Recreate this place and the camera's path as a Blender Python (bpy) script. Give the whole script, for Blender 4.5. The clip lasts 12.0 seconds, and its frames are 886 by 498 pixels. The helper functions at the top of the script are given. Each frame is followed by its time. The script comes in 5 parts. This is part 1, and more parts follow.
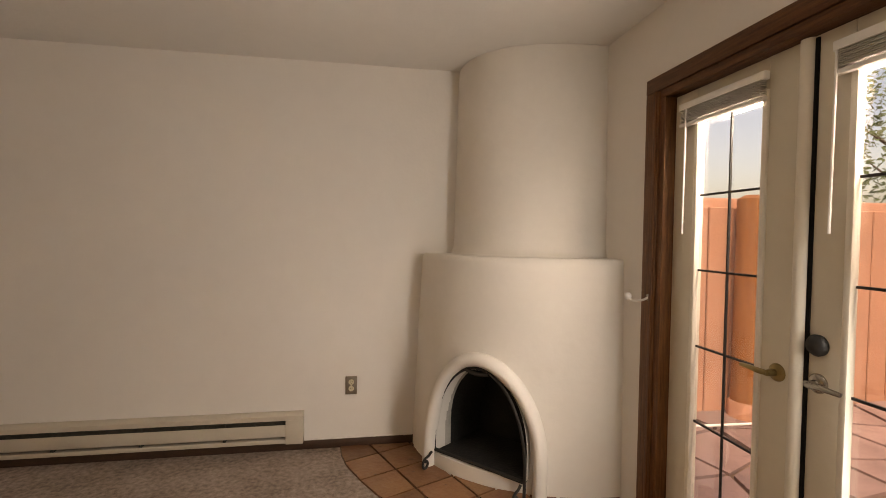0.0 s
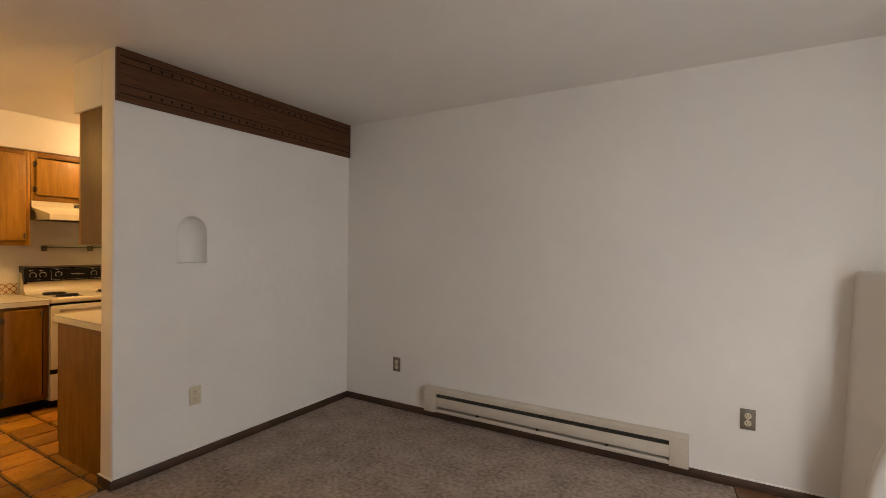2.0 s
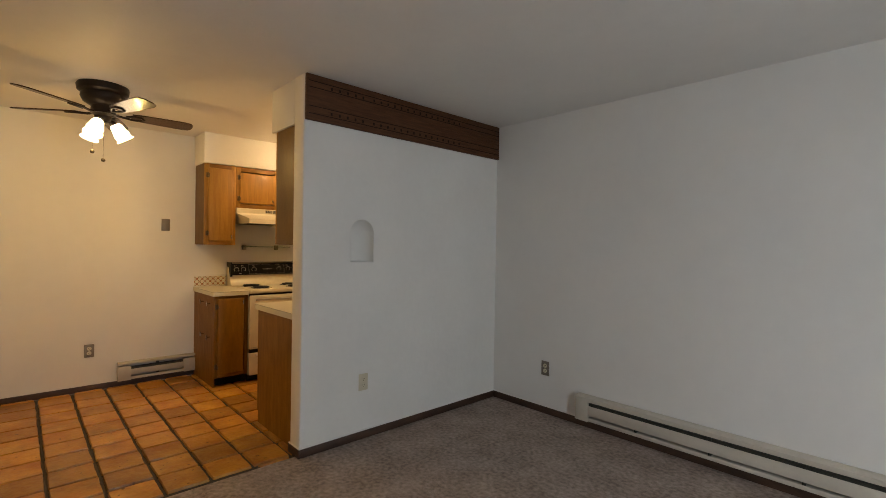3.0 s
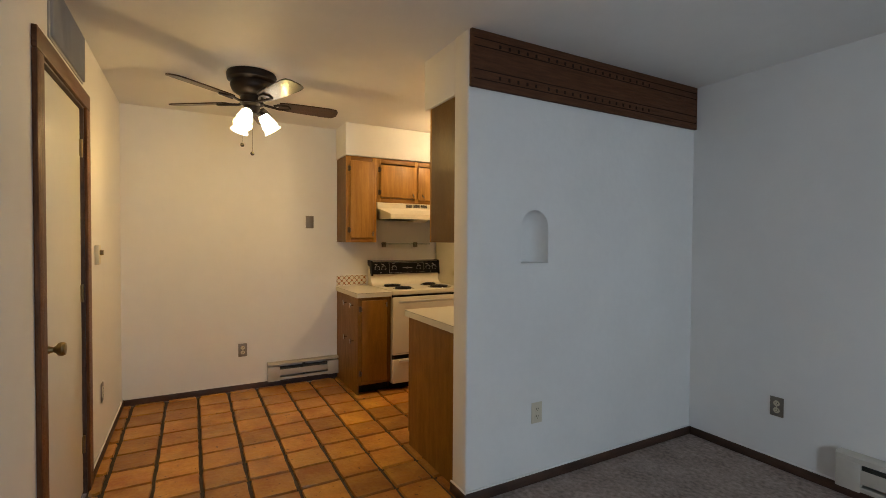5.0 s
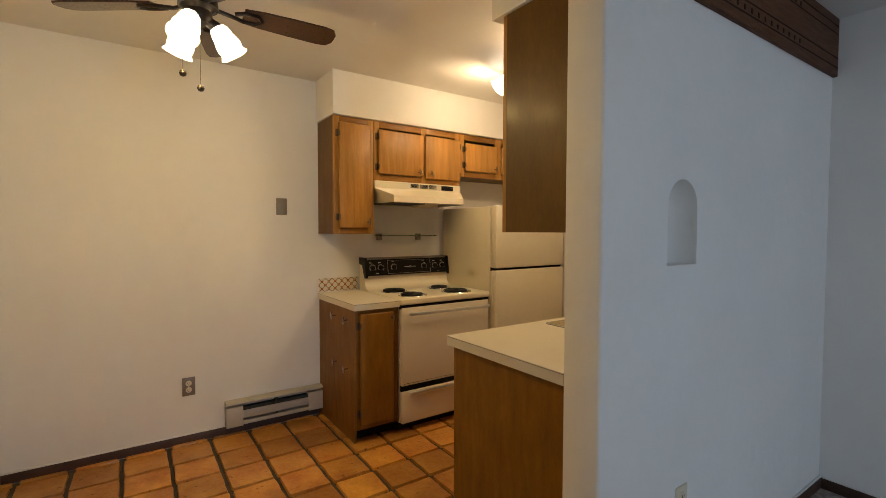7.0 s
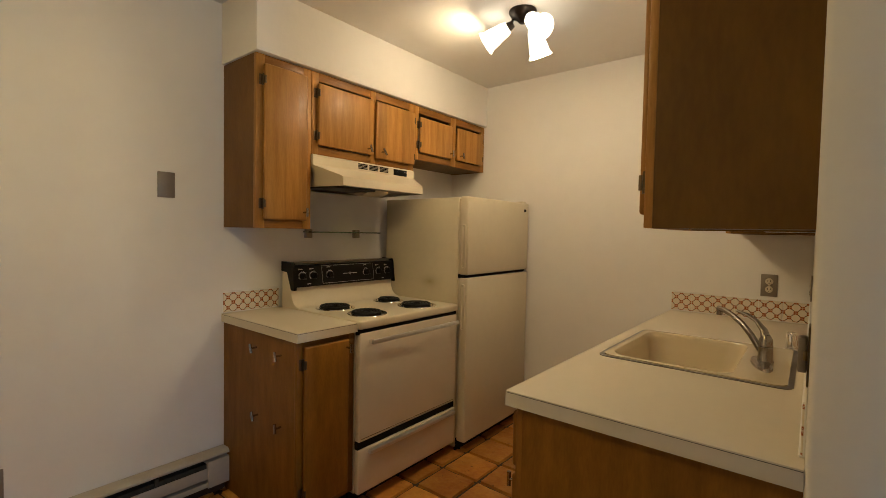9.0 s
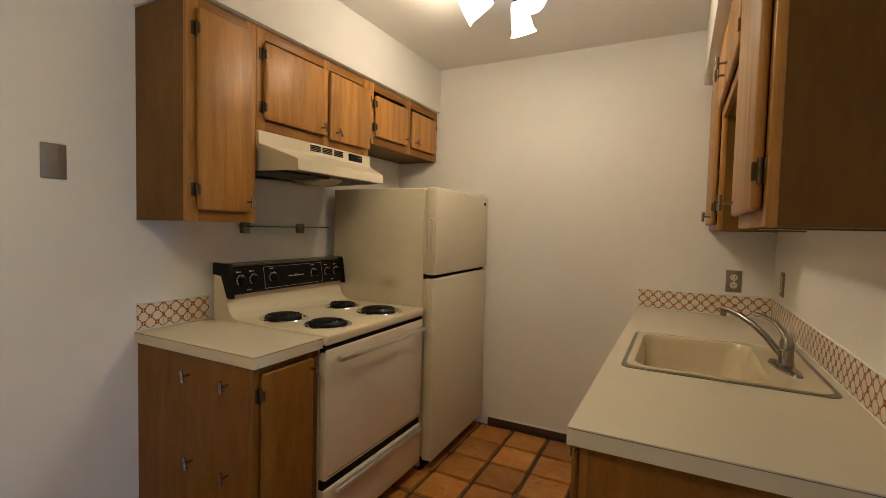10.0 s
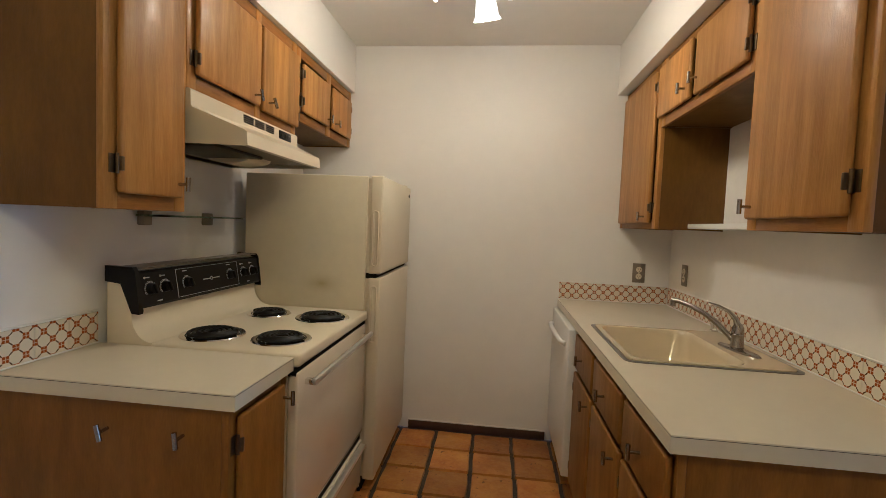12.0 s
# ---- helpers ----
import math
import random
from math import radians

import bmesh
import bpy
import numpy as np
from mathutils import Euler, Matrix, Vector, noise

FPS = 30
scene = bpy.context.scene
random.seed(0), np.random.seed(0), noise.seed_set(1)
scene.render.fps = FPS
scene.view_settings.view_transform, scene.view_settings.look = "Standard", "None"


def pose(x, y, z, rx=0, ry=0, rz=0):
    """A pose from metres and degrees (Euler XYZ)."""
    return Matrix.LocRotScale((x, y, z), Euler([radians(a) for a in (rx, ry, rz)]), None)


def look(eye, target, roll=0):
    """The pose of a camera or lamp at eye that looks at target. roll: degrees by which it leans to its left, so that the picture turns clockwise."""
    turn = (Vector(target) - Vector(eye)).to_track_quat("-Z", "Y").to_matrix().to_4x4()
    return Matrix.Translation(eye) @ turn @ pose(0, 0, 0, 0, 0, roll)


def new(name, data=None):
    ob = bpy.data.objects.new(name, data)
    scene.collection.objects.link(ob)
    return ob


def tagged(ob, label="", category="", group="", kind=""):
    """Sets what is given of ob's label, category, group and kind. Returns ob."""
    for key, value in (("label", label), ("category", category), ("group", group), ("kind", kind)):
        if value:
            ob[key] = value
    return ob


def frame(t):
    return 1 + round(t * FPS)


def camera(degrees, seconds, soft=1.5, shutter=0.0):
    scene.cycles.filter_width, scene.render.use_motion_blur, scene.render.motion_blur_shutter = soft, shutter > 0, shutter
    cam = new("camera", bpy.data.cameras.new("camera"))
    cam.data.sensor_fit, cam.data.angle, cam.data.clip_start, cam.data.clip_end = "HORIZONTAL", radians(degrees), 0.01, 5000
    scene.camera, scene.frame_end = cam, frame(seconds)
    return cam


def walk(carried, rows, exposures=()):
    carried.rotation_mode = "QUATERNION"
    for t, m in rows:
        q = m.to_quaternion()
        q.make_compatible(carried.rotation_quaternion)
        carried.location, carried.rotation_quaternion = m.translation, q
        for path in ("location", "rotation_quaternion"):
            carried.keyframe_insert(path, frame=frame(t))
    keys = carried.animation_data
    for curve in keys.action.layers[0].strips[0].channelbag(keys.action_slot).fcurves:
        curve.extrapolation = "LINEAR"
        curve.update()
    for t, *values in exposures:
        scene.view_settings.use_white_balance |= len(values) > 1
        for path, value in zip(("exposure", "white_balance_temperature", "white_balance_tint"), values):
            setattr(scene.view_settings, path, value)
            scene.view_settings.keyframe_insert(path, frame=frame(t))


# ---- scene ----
cam = camera(88.2, 12.0, soft=0.8)
PATH = [
    (0, (0.28, 0.198, 1.379), (0.612, 2.17, 1.32), 0.8),
    (0.5, (0.172, 0.183, 1.374), (0.175, 2.182, 1.33), 0.7),
    (1, (0.122, 0.156, 1.38), (-0.244, 2.122, 1.344), 0.4),
    (1.5, (0.075, 0.118, 1.366), (-0.645, 1.984, 1.347), 0.2),
    (2, (0.02, 0.063, 1.369), (-1.001, 1.782, 1.36), 0.5),
    (2.5, (-0.025, 0.031, 1.36), (-1.313, 1.561, 1.354), 0.8),
    (3, (-0.098, -0.021, 1.371), (-1.563, 1.341, 1.359), 0.9),
    (3.5, (-0.191, -0.044, 1.385), (-1.785, 1.163, 1.358), 1.0),
    (5.5, (-1.131, 0.108, 1.38), (-2.892, 1.056, 1.336), 0.2),
    (6, (-1.431, 0.145, 1.377), (-3.176, 1.122, 1.314), 0.0),
    (6.5, (-1.719, 0.178, 1.376), (-3.426, 1.217, 1.304), 0.0),
    (7, (-2.005, 0.164, 1.368), (-3.653, 1.295, 1.291), 0.1),
    (9, (-2.992, 0.219, 1.347), (-4.251, 1.771, 1.273), 1.1),
    (9.5, (-3.225, 0.24, 1.348), (-4.326, 1.907, 1.254), 1.2),
    (10, (-3.437, 0.284, 1.348), (-4.355, 2.059, 1.255), 1.4),
    (10.5, (-3.62, 0.29, 1.356), (-4.349, 2.15, 1.259), 1.7),
    (11, (-3.798, 0.28, 1.356), (-4.337, 2.203, 1.257), 1.9),
    (11.5, (-3.946, 0.273, 1.361), (-4.319, 2.235, 1.25), 2.3),
    (12, (-4.04, 0.289, 1.346), (-4.271, 2.273, 1.237), 2.4),
]
EXPO = [(0.0, 0.84, 10900, 27), (0.5, 1.06, 10700, 27), (1.0, 1.06, 10300, 26), (1.5, 0.98, 9200, 26), (2.0, 0.96, 8350, 22), (2.5, 0.86, 7600, 17), (3.5, 0.72, 6600, 11),
        (5.5, 0.82, 5950, 10), (7.0, 0.76, 5800, 10), (9.0, 0.46, 5350, 8), (10.0, 0.52, 4850, 9), (12.0, 0.68, 4450, 10)]
walk(cam, [(t, look(eye, target, roll)) for t, eye, target, roll in PATH], EXPO)

# ---- world and sun ----
W, N, E, S, P, PK, CEIL, PEND = -5.328, 3.197, 1.622, -0.445, -2.847, -2.990, 2.462, 1.308
SOF = 2.163
world = bpy.data.worlds.new("sky_world")
scene.world = world
world.use_nodes = True
wn = world.node_tree.nodes
sky = wn.new("ShaderNodeTexSky")
sky.sky_type = "NISHITA"
sky.sun_disc = False
sky.dust_density, sky.ozone_density = 4.0, 1.0
sky.sun_elevation, sky.sun_rotation = radians(58), radians(205)
wn["Background"].inputs["Strength"].default_value = 0.15
world.node_tree.links.new(sky.outputs[0], wn["Background"].inputs["Color"])
sun = new("sun", bpy.data.lights.new("sun", "SUN"))
sun.data.energy, sun.data.angle, sun.data.color = 1.3, radians(14), (1.0, 0.96, 0.90)
sun.matrix_world = look((4, -6, 9), (4 - math.sin(radians(205)), -6 - math.cos(radians(205)), 9 - math.tan(radians(58))))
FAN_W, KITCHEN_W, SHADE_GLOW, DAY_W, HIGH_W = 4.35, 7.1, 3.2, 21.5, 15.5
# Unseen area lamp added in the south leaf's opening to stand in for daylight.
day = new("door_daylight", bpy.data.lights.new("door_daylight", "AREA"))
day.data.shape, day.data.size, day.data.size_y = "RECTANGLE", 0.32, 1.90
day.data.energy, day.data.color = DAY_W, (0.67, 0.845, 1.0)
day.matrix_world = look((E + 0.022, 0.975, 1.02), (E - 3, 1.45, 0.62))
# Added lamp high behind the panes, brightening the hearth corner as sky light would.
high = new("door_skylight", bpy.data.lights.new("door_skylight", "AREA"))
high.data.shape, high.data.size, high.data.size_y = "RECTANGLE", 1.10, 0.12
high.data.energy, high.data.color = HIGH_W, (0.90, 0.95, 1.0)
high.matrix_world = look((E + 0.150, 1.45, 1.945), (E - 0.55, 1.45, 1.0))


# ---- materials ----
def mat(name, colour, rough=0.6, metal=0.0, var=0.0, scale=8.0, bump=0.0, bump_scale=60.0, stretch=(1, 1, 1), colour2=None,
        rand=0.0, coat=0.0, spec=0.5, emit=None, island=False, rough_var=0.0, fine=(9, 0.45)):
    """A painted, stained or bare surface: two scales of colour variation, fine relief and uneven gloss."""
    m = bpy.data.materials.new(name)
    m.use_nodes = True
    nt = m.node_tree
    nd, lk = nt.nodes, nt.links
    b = nd["Principled BSDF"]
    b.inputs["Roughness"].default_value, b.inputs["Metallic"].default_value = rough, metal
    b.inputs["Coat Weight"].default_value = coat
    b.inputs["Coat Roughness"].default_value = 0.15
    b.inputs["Specular IOR Level"].default_value = spec
    tc = nd.new("ShaderNodeTexCoord")
    mp = nd.new("ShaderNodeMapping")
    mp.inputs["Scale"].default_value = stretch
    lk.new(tc.outputs["Object"], mp.inputs[0])
    vec = mp.outputs[0]
    info = nd.new("ShaderNodeObjectInfo")
    if rand:
        add = nd.new("ShaderNodeVectorMath")
        add.operation = "ADD"
        sc = nd.new("ShaderNodeMath")
        sc.operation = "MULTIPLY"
        sc.inputs[1].default_value = 37.0
        lk.new(info.outputs["Random"], sc.inputs[0])
        lk.new(vec, add.inputs[0])
        lk.new(sc.outputs[0], add.inputs[1])
        vec = add.outputs[0]
    c1 = (*colour, 1)
    c2 = (*(colour2 or tuple(c * (1 - var) for c in colour)), 1)
    n1, n2 = nd.new("ShaderNodeTexNoise"), nd.new("ShaderNodeTexNoise")
    n1.inputs["Scale"].default_value, n1.inputs["Detail"].default_value = scale, 6
    n2.inputs["Scale"].default_value, n2.inputs["Detail"].default_value = scale * fine[0], 3
    lk.new(vec, n1.inputs["Vector"])
    lk.new(vec, n2.inputs["Vector"])
    add2 = nd.new("ShaderNodeMath")
    add2.operation = "MULTIPLY_ADD"
    lk.new(n2.outputs[0], add2.inputs[0])
    add2.inputs[1].default_value = fine[1]
    lk.new(n1.outputs[0], add2.inputs[2])
    rg = nd.new("ShaderNodeMapRange")
    rg.inputs["From Min"].default_value, rg.inputs["From Max"].default_value = 0.5 + (fine[1] - 0.45) * 0.35, 0.95 + (fine[1] - 0.45) * 0.65
    lk.new(add2.outputs[0], rg.inputs[0])
    mx = nd.new("ShaderNodeMix")
    mx.data_type = "RGBA"
    mx.inputs["A"].default_value, mx.inputs["B"].default_value = c1, c2
    lk.new(rg.outputs[0], mx.inputs["Factor"])
    col = mx.outputs["Result"]
    if rand:
        hs = nd.new("ShaderNodeHueSaturation")
        rv = nd.new("ShaderNodeMapRange")
        rv.inputs["To Min"].default_value, rv.inputs["To Max"].default_value = 1 - rand, 1 + rand
        if island:
            gi = nd.new("ShaderNodeNewGeometry")
            lk.new(gi.outputs["Random Per Island"], rv.inputs[0])
        else:
            lk.new(info.outputs["Random"], rv.inputs[0])
        lk.new(rv.outputs[0], hs.inputs["Value"])
        lk.new(col, hs.inputs["Color"])
        col = hs.outputs[0]
    lk.new(col, b.inputs["Base Color"])
    if rough_var:
        rr = nd.new("ShaderNodeMapRange")
        rr.inputs["To Min"].default_value, rr.inputs["To Max"].default_value = rough - rough_var, rough + rough_var
        lk.new(n1.outputs[0], rr.inputs[0])
        lk.new(rr.outputs[0], b.inputs["Roughness"])
    if bump:
        n3 = nd.new("ShaderNodeTexNoise")
        n3.inputs["Scale"].default_value, n3.inputs["Detail"].default_value = bump_scale, 4
        lk.new(vec, n3.inputs["Vector"])
        bp = nd.new("ShaderNodeBump")
        bp.inputs["Strength"].default_value, bp.inputs["Distance"].default_value = bump, 0.01
        lk.new(n3.outputs[0], bp.inputs["Height"])
        lk.new(bp.outputs[0], b.inputs["Normal"])
    if emit:
        b.inputs["Emission Color"].default_value, b.inputs["Emission Strength"].default_value = (*emit[:3], 1), emit[3]
    return m


def wood(name, light, dark, grain=(1, 1, 1), rough=0.42, coat=0.05, ring=9.0, bump=0.08, rand=0.12, stave=0.0, figure=0.22):
    """Varnished wood: long drifting grain, fine pores, slow colour change from board to board. grain: 1 across, small along."""
    m = mat(name, light, rough, colour2=dark, scale=ring, stretch=grain, coat=coat, bump=bump, bump_scale=90, rand=rand, rough_var=0.08, spec=0.22)
    nd, lk = m.node_tree.nodes, m.node_tree.links
    b = nd["Principled BSDF"]
    wv = nd.new("ShaderNodeTexWave")
    wv.inputs["Scale"].default_value, wv.inputs["Distortion"].default_value = 5.0, 9.0
    wv.inputs["Detail"].default_value, wv.inputs["Detail Scale"].default_value = 3.0, 1.4
    wv.bands_direction = "DIAGONAL"
    src = b.inputs["Base Color"].links[0].from_socket
    vec = next(n for n in nd if n.type == "TEX_NOISE").inputs["Vector"].links[0].from_socket
    lk.new(vec, wv.inputs["Vector"])
    rg = nd.new("ShaderNodeMapRange")
    rg.inputs["To Min"].default_value, rg.inputs["To Max"].default_value = 0.0, figure
    lk.new(wv.outputs["Fac"], rg.inputs[0])
    mx = nd.new("ShaderNodeMix")
    mx.data_type = "RGBA"
    mx.inputs["B"].default_value = (*(c * 0.75 for c in dark), 1)
    lk.new(rg.outputs[0], mx.inputs["Factor"])
    lk.new(src, mx.inputs["A"])
    lk.new(mx.outputs["Result"], b.inputs["Base Color"])
    if stave:
        tc = next(n for n in nd if n.type == "TEX_COORD")
        sp = nd.new("ShaderNodeSeparateXYZ")
        lk.new(tc.outputs["Object"], sp.inputs[0])
        dv = nd.new("ShaderNodeMath")
        dv.operation = "DIVIDE"
        dv.inputs[1].default_value = stave
        lk.new(sp.outputs["Y"], dv.inputs[0])
        fl = nd.new("ShaderNodeMath")
        fl.operation = "FLOOR"
        lk.new(dv.outputs[0], fl.inputs[0])
        wt_ = nd.new("ShaderNodeTexWhiteNoise")
        wt_.noise_dimensions = "1D"
        lk.new(fl.outputs[0], wt_.inputs["W"])
        vr = nd.new("ShaderNodeMapRange")
        vr.inputs["To Min"].default_value, vr.inputs["To Max"].default_value = 0.86, 1.13
        lk.new(wt_.outputs["Value"], vr.inputs[0])
        hv = nd.new("ShaderNodeHueSaturation")
        lk.new(vr.outputs[0], hv.inputs["Value"])
        lk.new(mx.outputs["Result"], hv.inputs["Color"])
        lk.new(hv.outputs[0], b.inputs["Base Color"])
    return m


def clay(name, pale, red, grime):
    """Sealed hand-made clay: ochre and red clouds, dark pits, grime spots and an uneven waxed gloss."""
    m = mat(name, pale, 0.40, colour2=red, scale=5.5, bump=0.35, bump_scale=26, rand=0.30, coat=0.18, rough_var=0.16, spec=0.34)
    nd, lk = m.node_tree.nodes, m.node_tree.links
    b = nd["Principled BSDF"]
    src = b.inputs["Base Color"].links[0].from_socket
    vec = next(n for n in nd if n.type == "TEX_NOISE").inputs["Vector"].links[0].from_socket
    for size, lo, hi, most in ((3.2, 0.54, 0.74, 0.45), (34.0, 0.66, 0.72, 0.75)):
        nz = nd.new("ShaderNodeTexNoise")
        nz.inputs["Scale"].default_value, nz.inputs["Detail"].default_value = size, 5
        lk.new(vec, nz.inputs["Vector"])
        rg = nd.new("ShaderNodeMapRange")
        rg.inputs["From Min"].default_value, rg.inputs["From Max"].default_value, rg.inputs["To Max"].default_value = lo, hi, most
        lk.new(nz.outputs[0], rg.inputs[0])
        mx = nd.new("ShaderNodeMix")
        mx.data_type = "RGBA"
        mx.inputs["B"].default_value = (*grime, 1)
        lk.new(rg.outputs[0], mx.inputs["Factor"])
        lk.new(src, mx.inputs["A"])
        src = mx.outputs["Result"]
    lk.new(src, b.inputs["Base Color"])
    return m


PLASTER = mat("painted_plaster", (0.80, 0.77, 0.73), 0.75, var=0.045, scale=1.3, bump=0.07, bump_scale=45, spec=0.3)
PLASTER_ROUGH = mat("trowelled_plaster", (0.82, 0.79, 0.74), 0.7, var=0.05, scale=2.5, bump=0.20, bump_scale=16, spec=0.3)
CEILING_M = mat("ceiling_paint", (0.76, 0.73, 0.69), 0.6, var=0.05, scale=1.6, bump=0.10, bump_scale=42, spec=0.4)
CARPET = mat("grey_brown_carpet", (0.50, 0.395, 0.338), 0.97, colour2=(0.225, 0.175, 0.148), scale=38, fine=(0.13, 0.55), bump=1.0, bump_scale=150, spec=0.1)
TILE = clay("saltillo_clay", (0.52, 0.255, 0.034), (0.36, 0.125, 0.018), (0.085, 0.034, 0.010))
# Browner, darker clay than TILE; the dimmer exposure there is put into the colour.
HEARTH_M = clay("dimmed_hearth_clay", (0.26, 0.130, 0.062), (0.185, 0.077, 0.038), (0.10, 0.052, 0.030))
GROUT = mat("dark_grout", (0.075, 0.055, 0.038), 0.9, var=0.5, scale=14, bump=0.6, bump_scale=120)
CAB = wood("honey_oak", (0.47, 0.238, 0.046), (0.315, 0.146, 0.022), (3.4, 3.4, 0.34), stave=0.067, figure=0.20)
# About half as bright as CAB and redder, for parts below the counters.
CAB_RED = wood("honey_oak_base_dark", (0.245, 0.107, 0.006), (0.162, 0.067, 0.003), (2.5, 2.5, 0.5), rough=0.46, figure=0.12)
CAB_H = wood("honey_oak_rail", (0.300, 0.136, 0.018), (0.185, 0.077, 0.009), (6, 0.6, 6), figure=0.14)
PANEL = wood("stained_plywood", (0.160, 0.076, 0.005), (0.105, 0.047, 0.003), (1.6, 1.6, 0.5), rough=0.42, coat=0.04, ring=5, figure=0.10)
BEAM_M = wood("dark_pine_beam", (0.150, 0.058, 0.021), (0.078, 0.030, 0.011), (8, 0.7, 8), rough=0.6, coat=0.0, bump=0.3)
# Dark colour for the shade inside the beam's carving.
GROOVE_SHADE = mat("beam_groove_shade", (0.030, 0.013, 0.006), 0.85, var=0.3, spec=0.2)
TRIM_M = wood("redwood_trim_upright", (0.21, 0.085, 0.030), (0.080, 0.030, 0.011), (9, 9, 0.7), rough=0.45, bump=0.2)
TRIM_H = wood("redwood_trim_level", (0.19, 0.077, 0.027), (0.072, 0.027, 0.010), (9, 0.7, 9), rough=0.45, bump=0.2)
BASE_M = mat("brown_baseboard", (0.085, 0.041, 0.023), 0.5, var=0.5, scale=5, stretch=(1, 1, 4), bump=0.15)
CREAM = mat("cream_door_paint", (0.66, 0.60, 0.49), 0.45, var=0.06, scale=3, bump=0.06, bump_scale=40)
CREAM_LIGHT = mat("pale_cream_bead", (0.76, 0.71, 0.61), 0.4, var=0.05, scale=3)
WHITE_DOOR = mat("white_door_paint", (0.74, 0.71, 0.64), 0.4, var=0.05, scale=2, bump=0.04, bump_scale=30)
LAMINATE = mat("cream_laminate", (0.65, 0.585, 0.455), 0.42, var=0.05, scale=4, bump=0.05, bump_scale=220)
LAM_EDGE = mat("laminate_edge", (0.65, 0.59, 0.46), 0.45, var=0.06, scale=6)
SEAM = mat("laminate_seam", (0.06, 0.05, 0.04), 0.7, var=0.3)
ALMOND = mat("almond_enamel", (0.70, 0.62, 0.46), 0.28, var=0.04, scale=3, coat=0.35)
ALMOND_TEX = mat("almond_fridge_skin", (0.70, 0.63, 0.475), 0.42, var=0.06, scale=2.5, bump=0.10, bump_scale=260)
ALMOND_FADE = mat("yellowed_almond", (0.66, 0.585, 0.41), 0.42, var=0.10, scale=2.5, bump=0.10, bump_scale=260)
nd, lk = ALMOND_FADE.node_tree.nodes, ALMOND_FADE.node_tree.links
mp = nd.new("ShaderNodeMapping")
mp.vector_type = "POINT"
mp.inputs["Location"].default_value, mp.inputs["Scale"].default_value = (2.2, 0.0, -15.0), (7.6, 0.0, 14.5)
lk.new(next(n for n in nd if n.type == "TEX_COORD").outputs["Object"], mp.inputs[0])
blot = nd.new("ShaderNodeTexGradient")
blot.gradient_type = "QUADRATIC_SPHERE"
lk.new(mp.outputs[0], blot.inputs[0])
half = nd.new("ShaderNodeMath")
half.operation = "MULTIPLY"
half.inputs[1].default_value = 0.8
lk.new(blot.outputs["Fac"], half.inputs[0])
mx = nd.new("ShaderNodeMix")
mx.data_type = "RGBA"
mx.inputs["B"].default_value = (0.36, 0.29, 0.10, 1)
lk.new(half.outputs[0], mx.inputs["Factor"])
lk.new(nd["Principled BSDF"].inputs["Base Color"].links[0].from_socket, mx.inputs["A"])
lk.new(mx.outputs["Result"], nd["Principled BSDF"].inputs["Base Color"])
OVEN_M = mat("oven_door_enamel", (0.72, 0.64, 0.50), 0.2, var=0.04, scale=3, coat=0.5)
SINK_M = mat("biscuit_porcelain", (0.64, 0.54, 0.35), 0.14, var=0.03, scale=4, coat=0.7)
BLACK = mat("black_glass_panel", (0.006, 0.006, 0.007), 0.30, var=0.3, spec=0.18)
IRON = mat("wrought_iron", (0.018, 0.017, 0.016), 0.55, var=0.4, scale=30, bump=0.25)
COIL = mat("burner_coil", (0.010, 0.0095, 0.009), 0.5, var=0.3, scale=30, spec=0.25)
CHROME = mat("chrome", (0.78, 0.77, 0.75), 0.12, 1.0, var=0.05)
STEEL = mat("satin_chrome", (0.80, 0.79, 0.76), 0.32, 0.85, var=0.06, scale=40)
NICKEL = mat("brushed_nickel", (0.36, 0.325, 0.285), 0.24, 1.0, var=0.12, scale=30, stretch=(1, 1, 6))
RIM_M = mat("steel_sink_rim", (0.24, 0.225, 0.21), 0.4, 0.6, var=0.2, scale=20)
BRONZE = mat("aged_bronze", (0.13, 0.088, 0.045), 0.38, 0.9, var=0.4, scale=25)
BRASS = mat("aged_brass", (0.33, 0.24, 0.11), 0.3, 1.0, var=0.3, scale=20)
RING_M = mat("printed_dial_ring", (0.66, 0.63, 0.58), 0.5, var=0.25, scale=220)
PLATE = mat("stainless_plate", (0.25, 0.212, 0.168), 0.45, 0.5, var=0.15, scale=25)
IVORY = mat("ivory_plastic", (0.66, 0.58, 0.42), 0.4, var=0.05)
# Near black puts the shade of slots and gaps into colour; also the badge.
BLACK_GAP_SHADE = mat("black_and_gap_shade", (0.008, 0.007, 0.006), 0.8, var=0.3, spec=0.15)
HEATER_M = mat("beige_heater_enamel", (0.60, 0.54, 0.45), 0.45, var=0.08, scale=6, coat=0.1)
HEATER_W_M = mat("grey_heater_enamel", (0.50, 0.45, 0.37), 0.45, var=0.12, scale=6, coat=0.1)
FIN = mat("heater_fins", (0.075, 0.07, 0.055), 0.6, 0.5, var=0.4, scale=50)
# Near black for soot and for the dark inside behind the undrawn mesh.
SOOT_DARK = mat("sooty_dark_firebrick", (0.014, 0.014, 0.013), 0.9, var=0.6, scale=12, bump=0.5)
# Greyer and darker than the wall plaster.
CHEEK = mat("grey_plaster", (0.50, 0.48, 0.44), 0.85, var=0.25, scale=6, bump=0.3)
FAN_M = mat("oil_rubbed_bronze", (0.035, 0.026, 0.020), 0.4, 0.7, var=0.3, scale=15)
BLADE_M = wood("dark_walnut_blade", (0.060, 0.028, 0.014), (0.035, 0.016, 0.009), (9, 9, 9), rough=0.3, coat=0.4, rand=0.05)
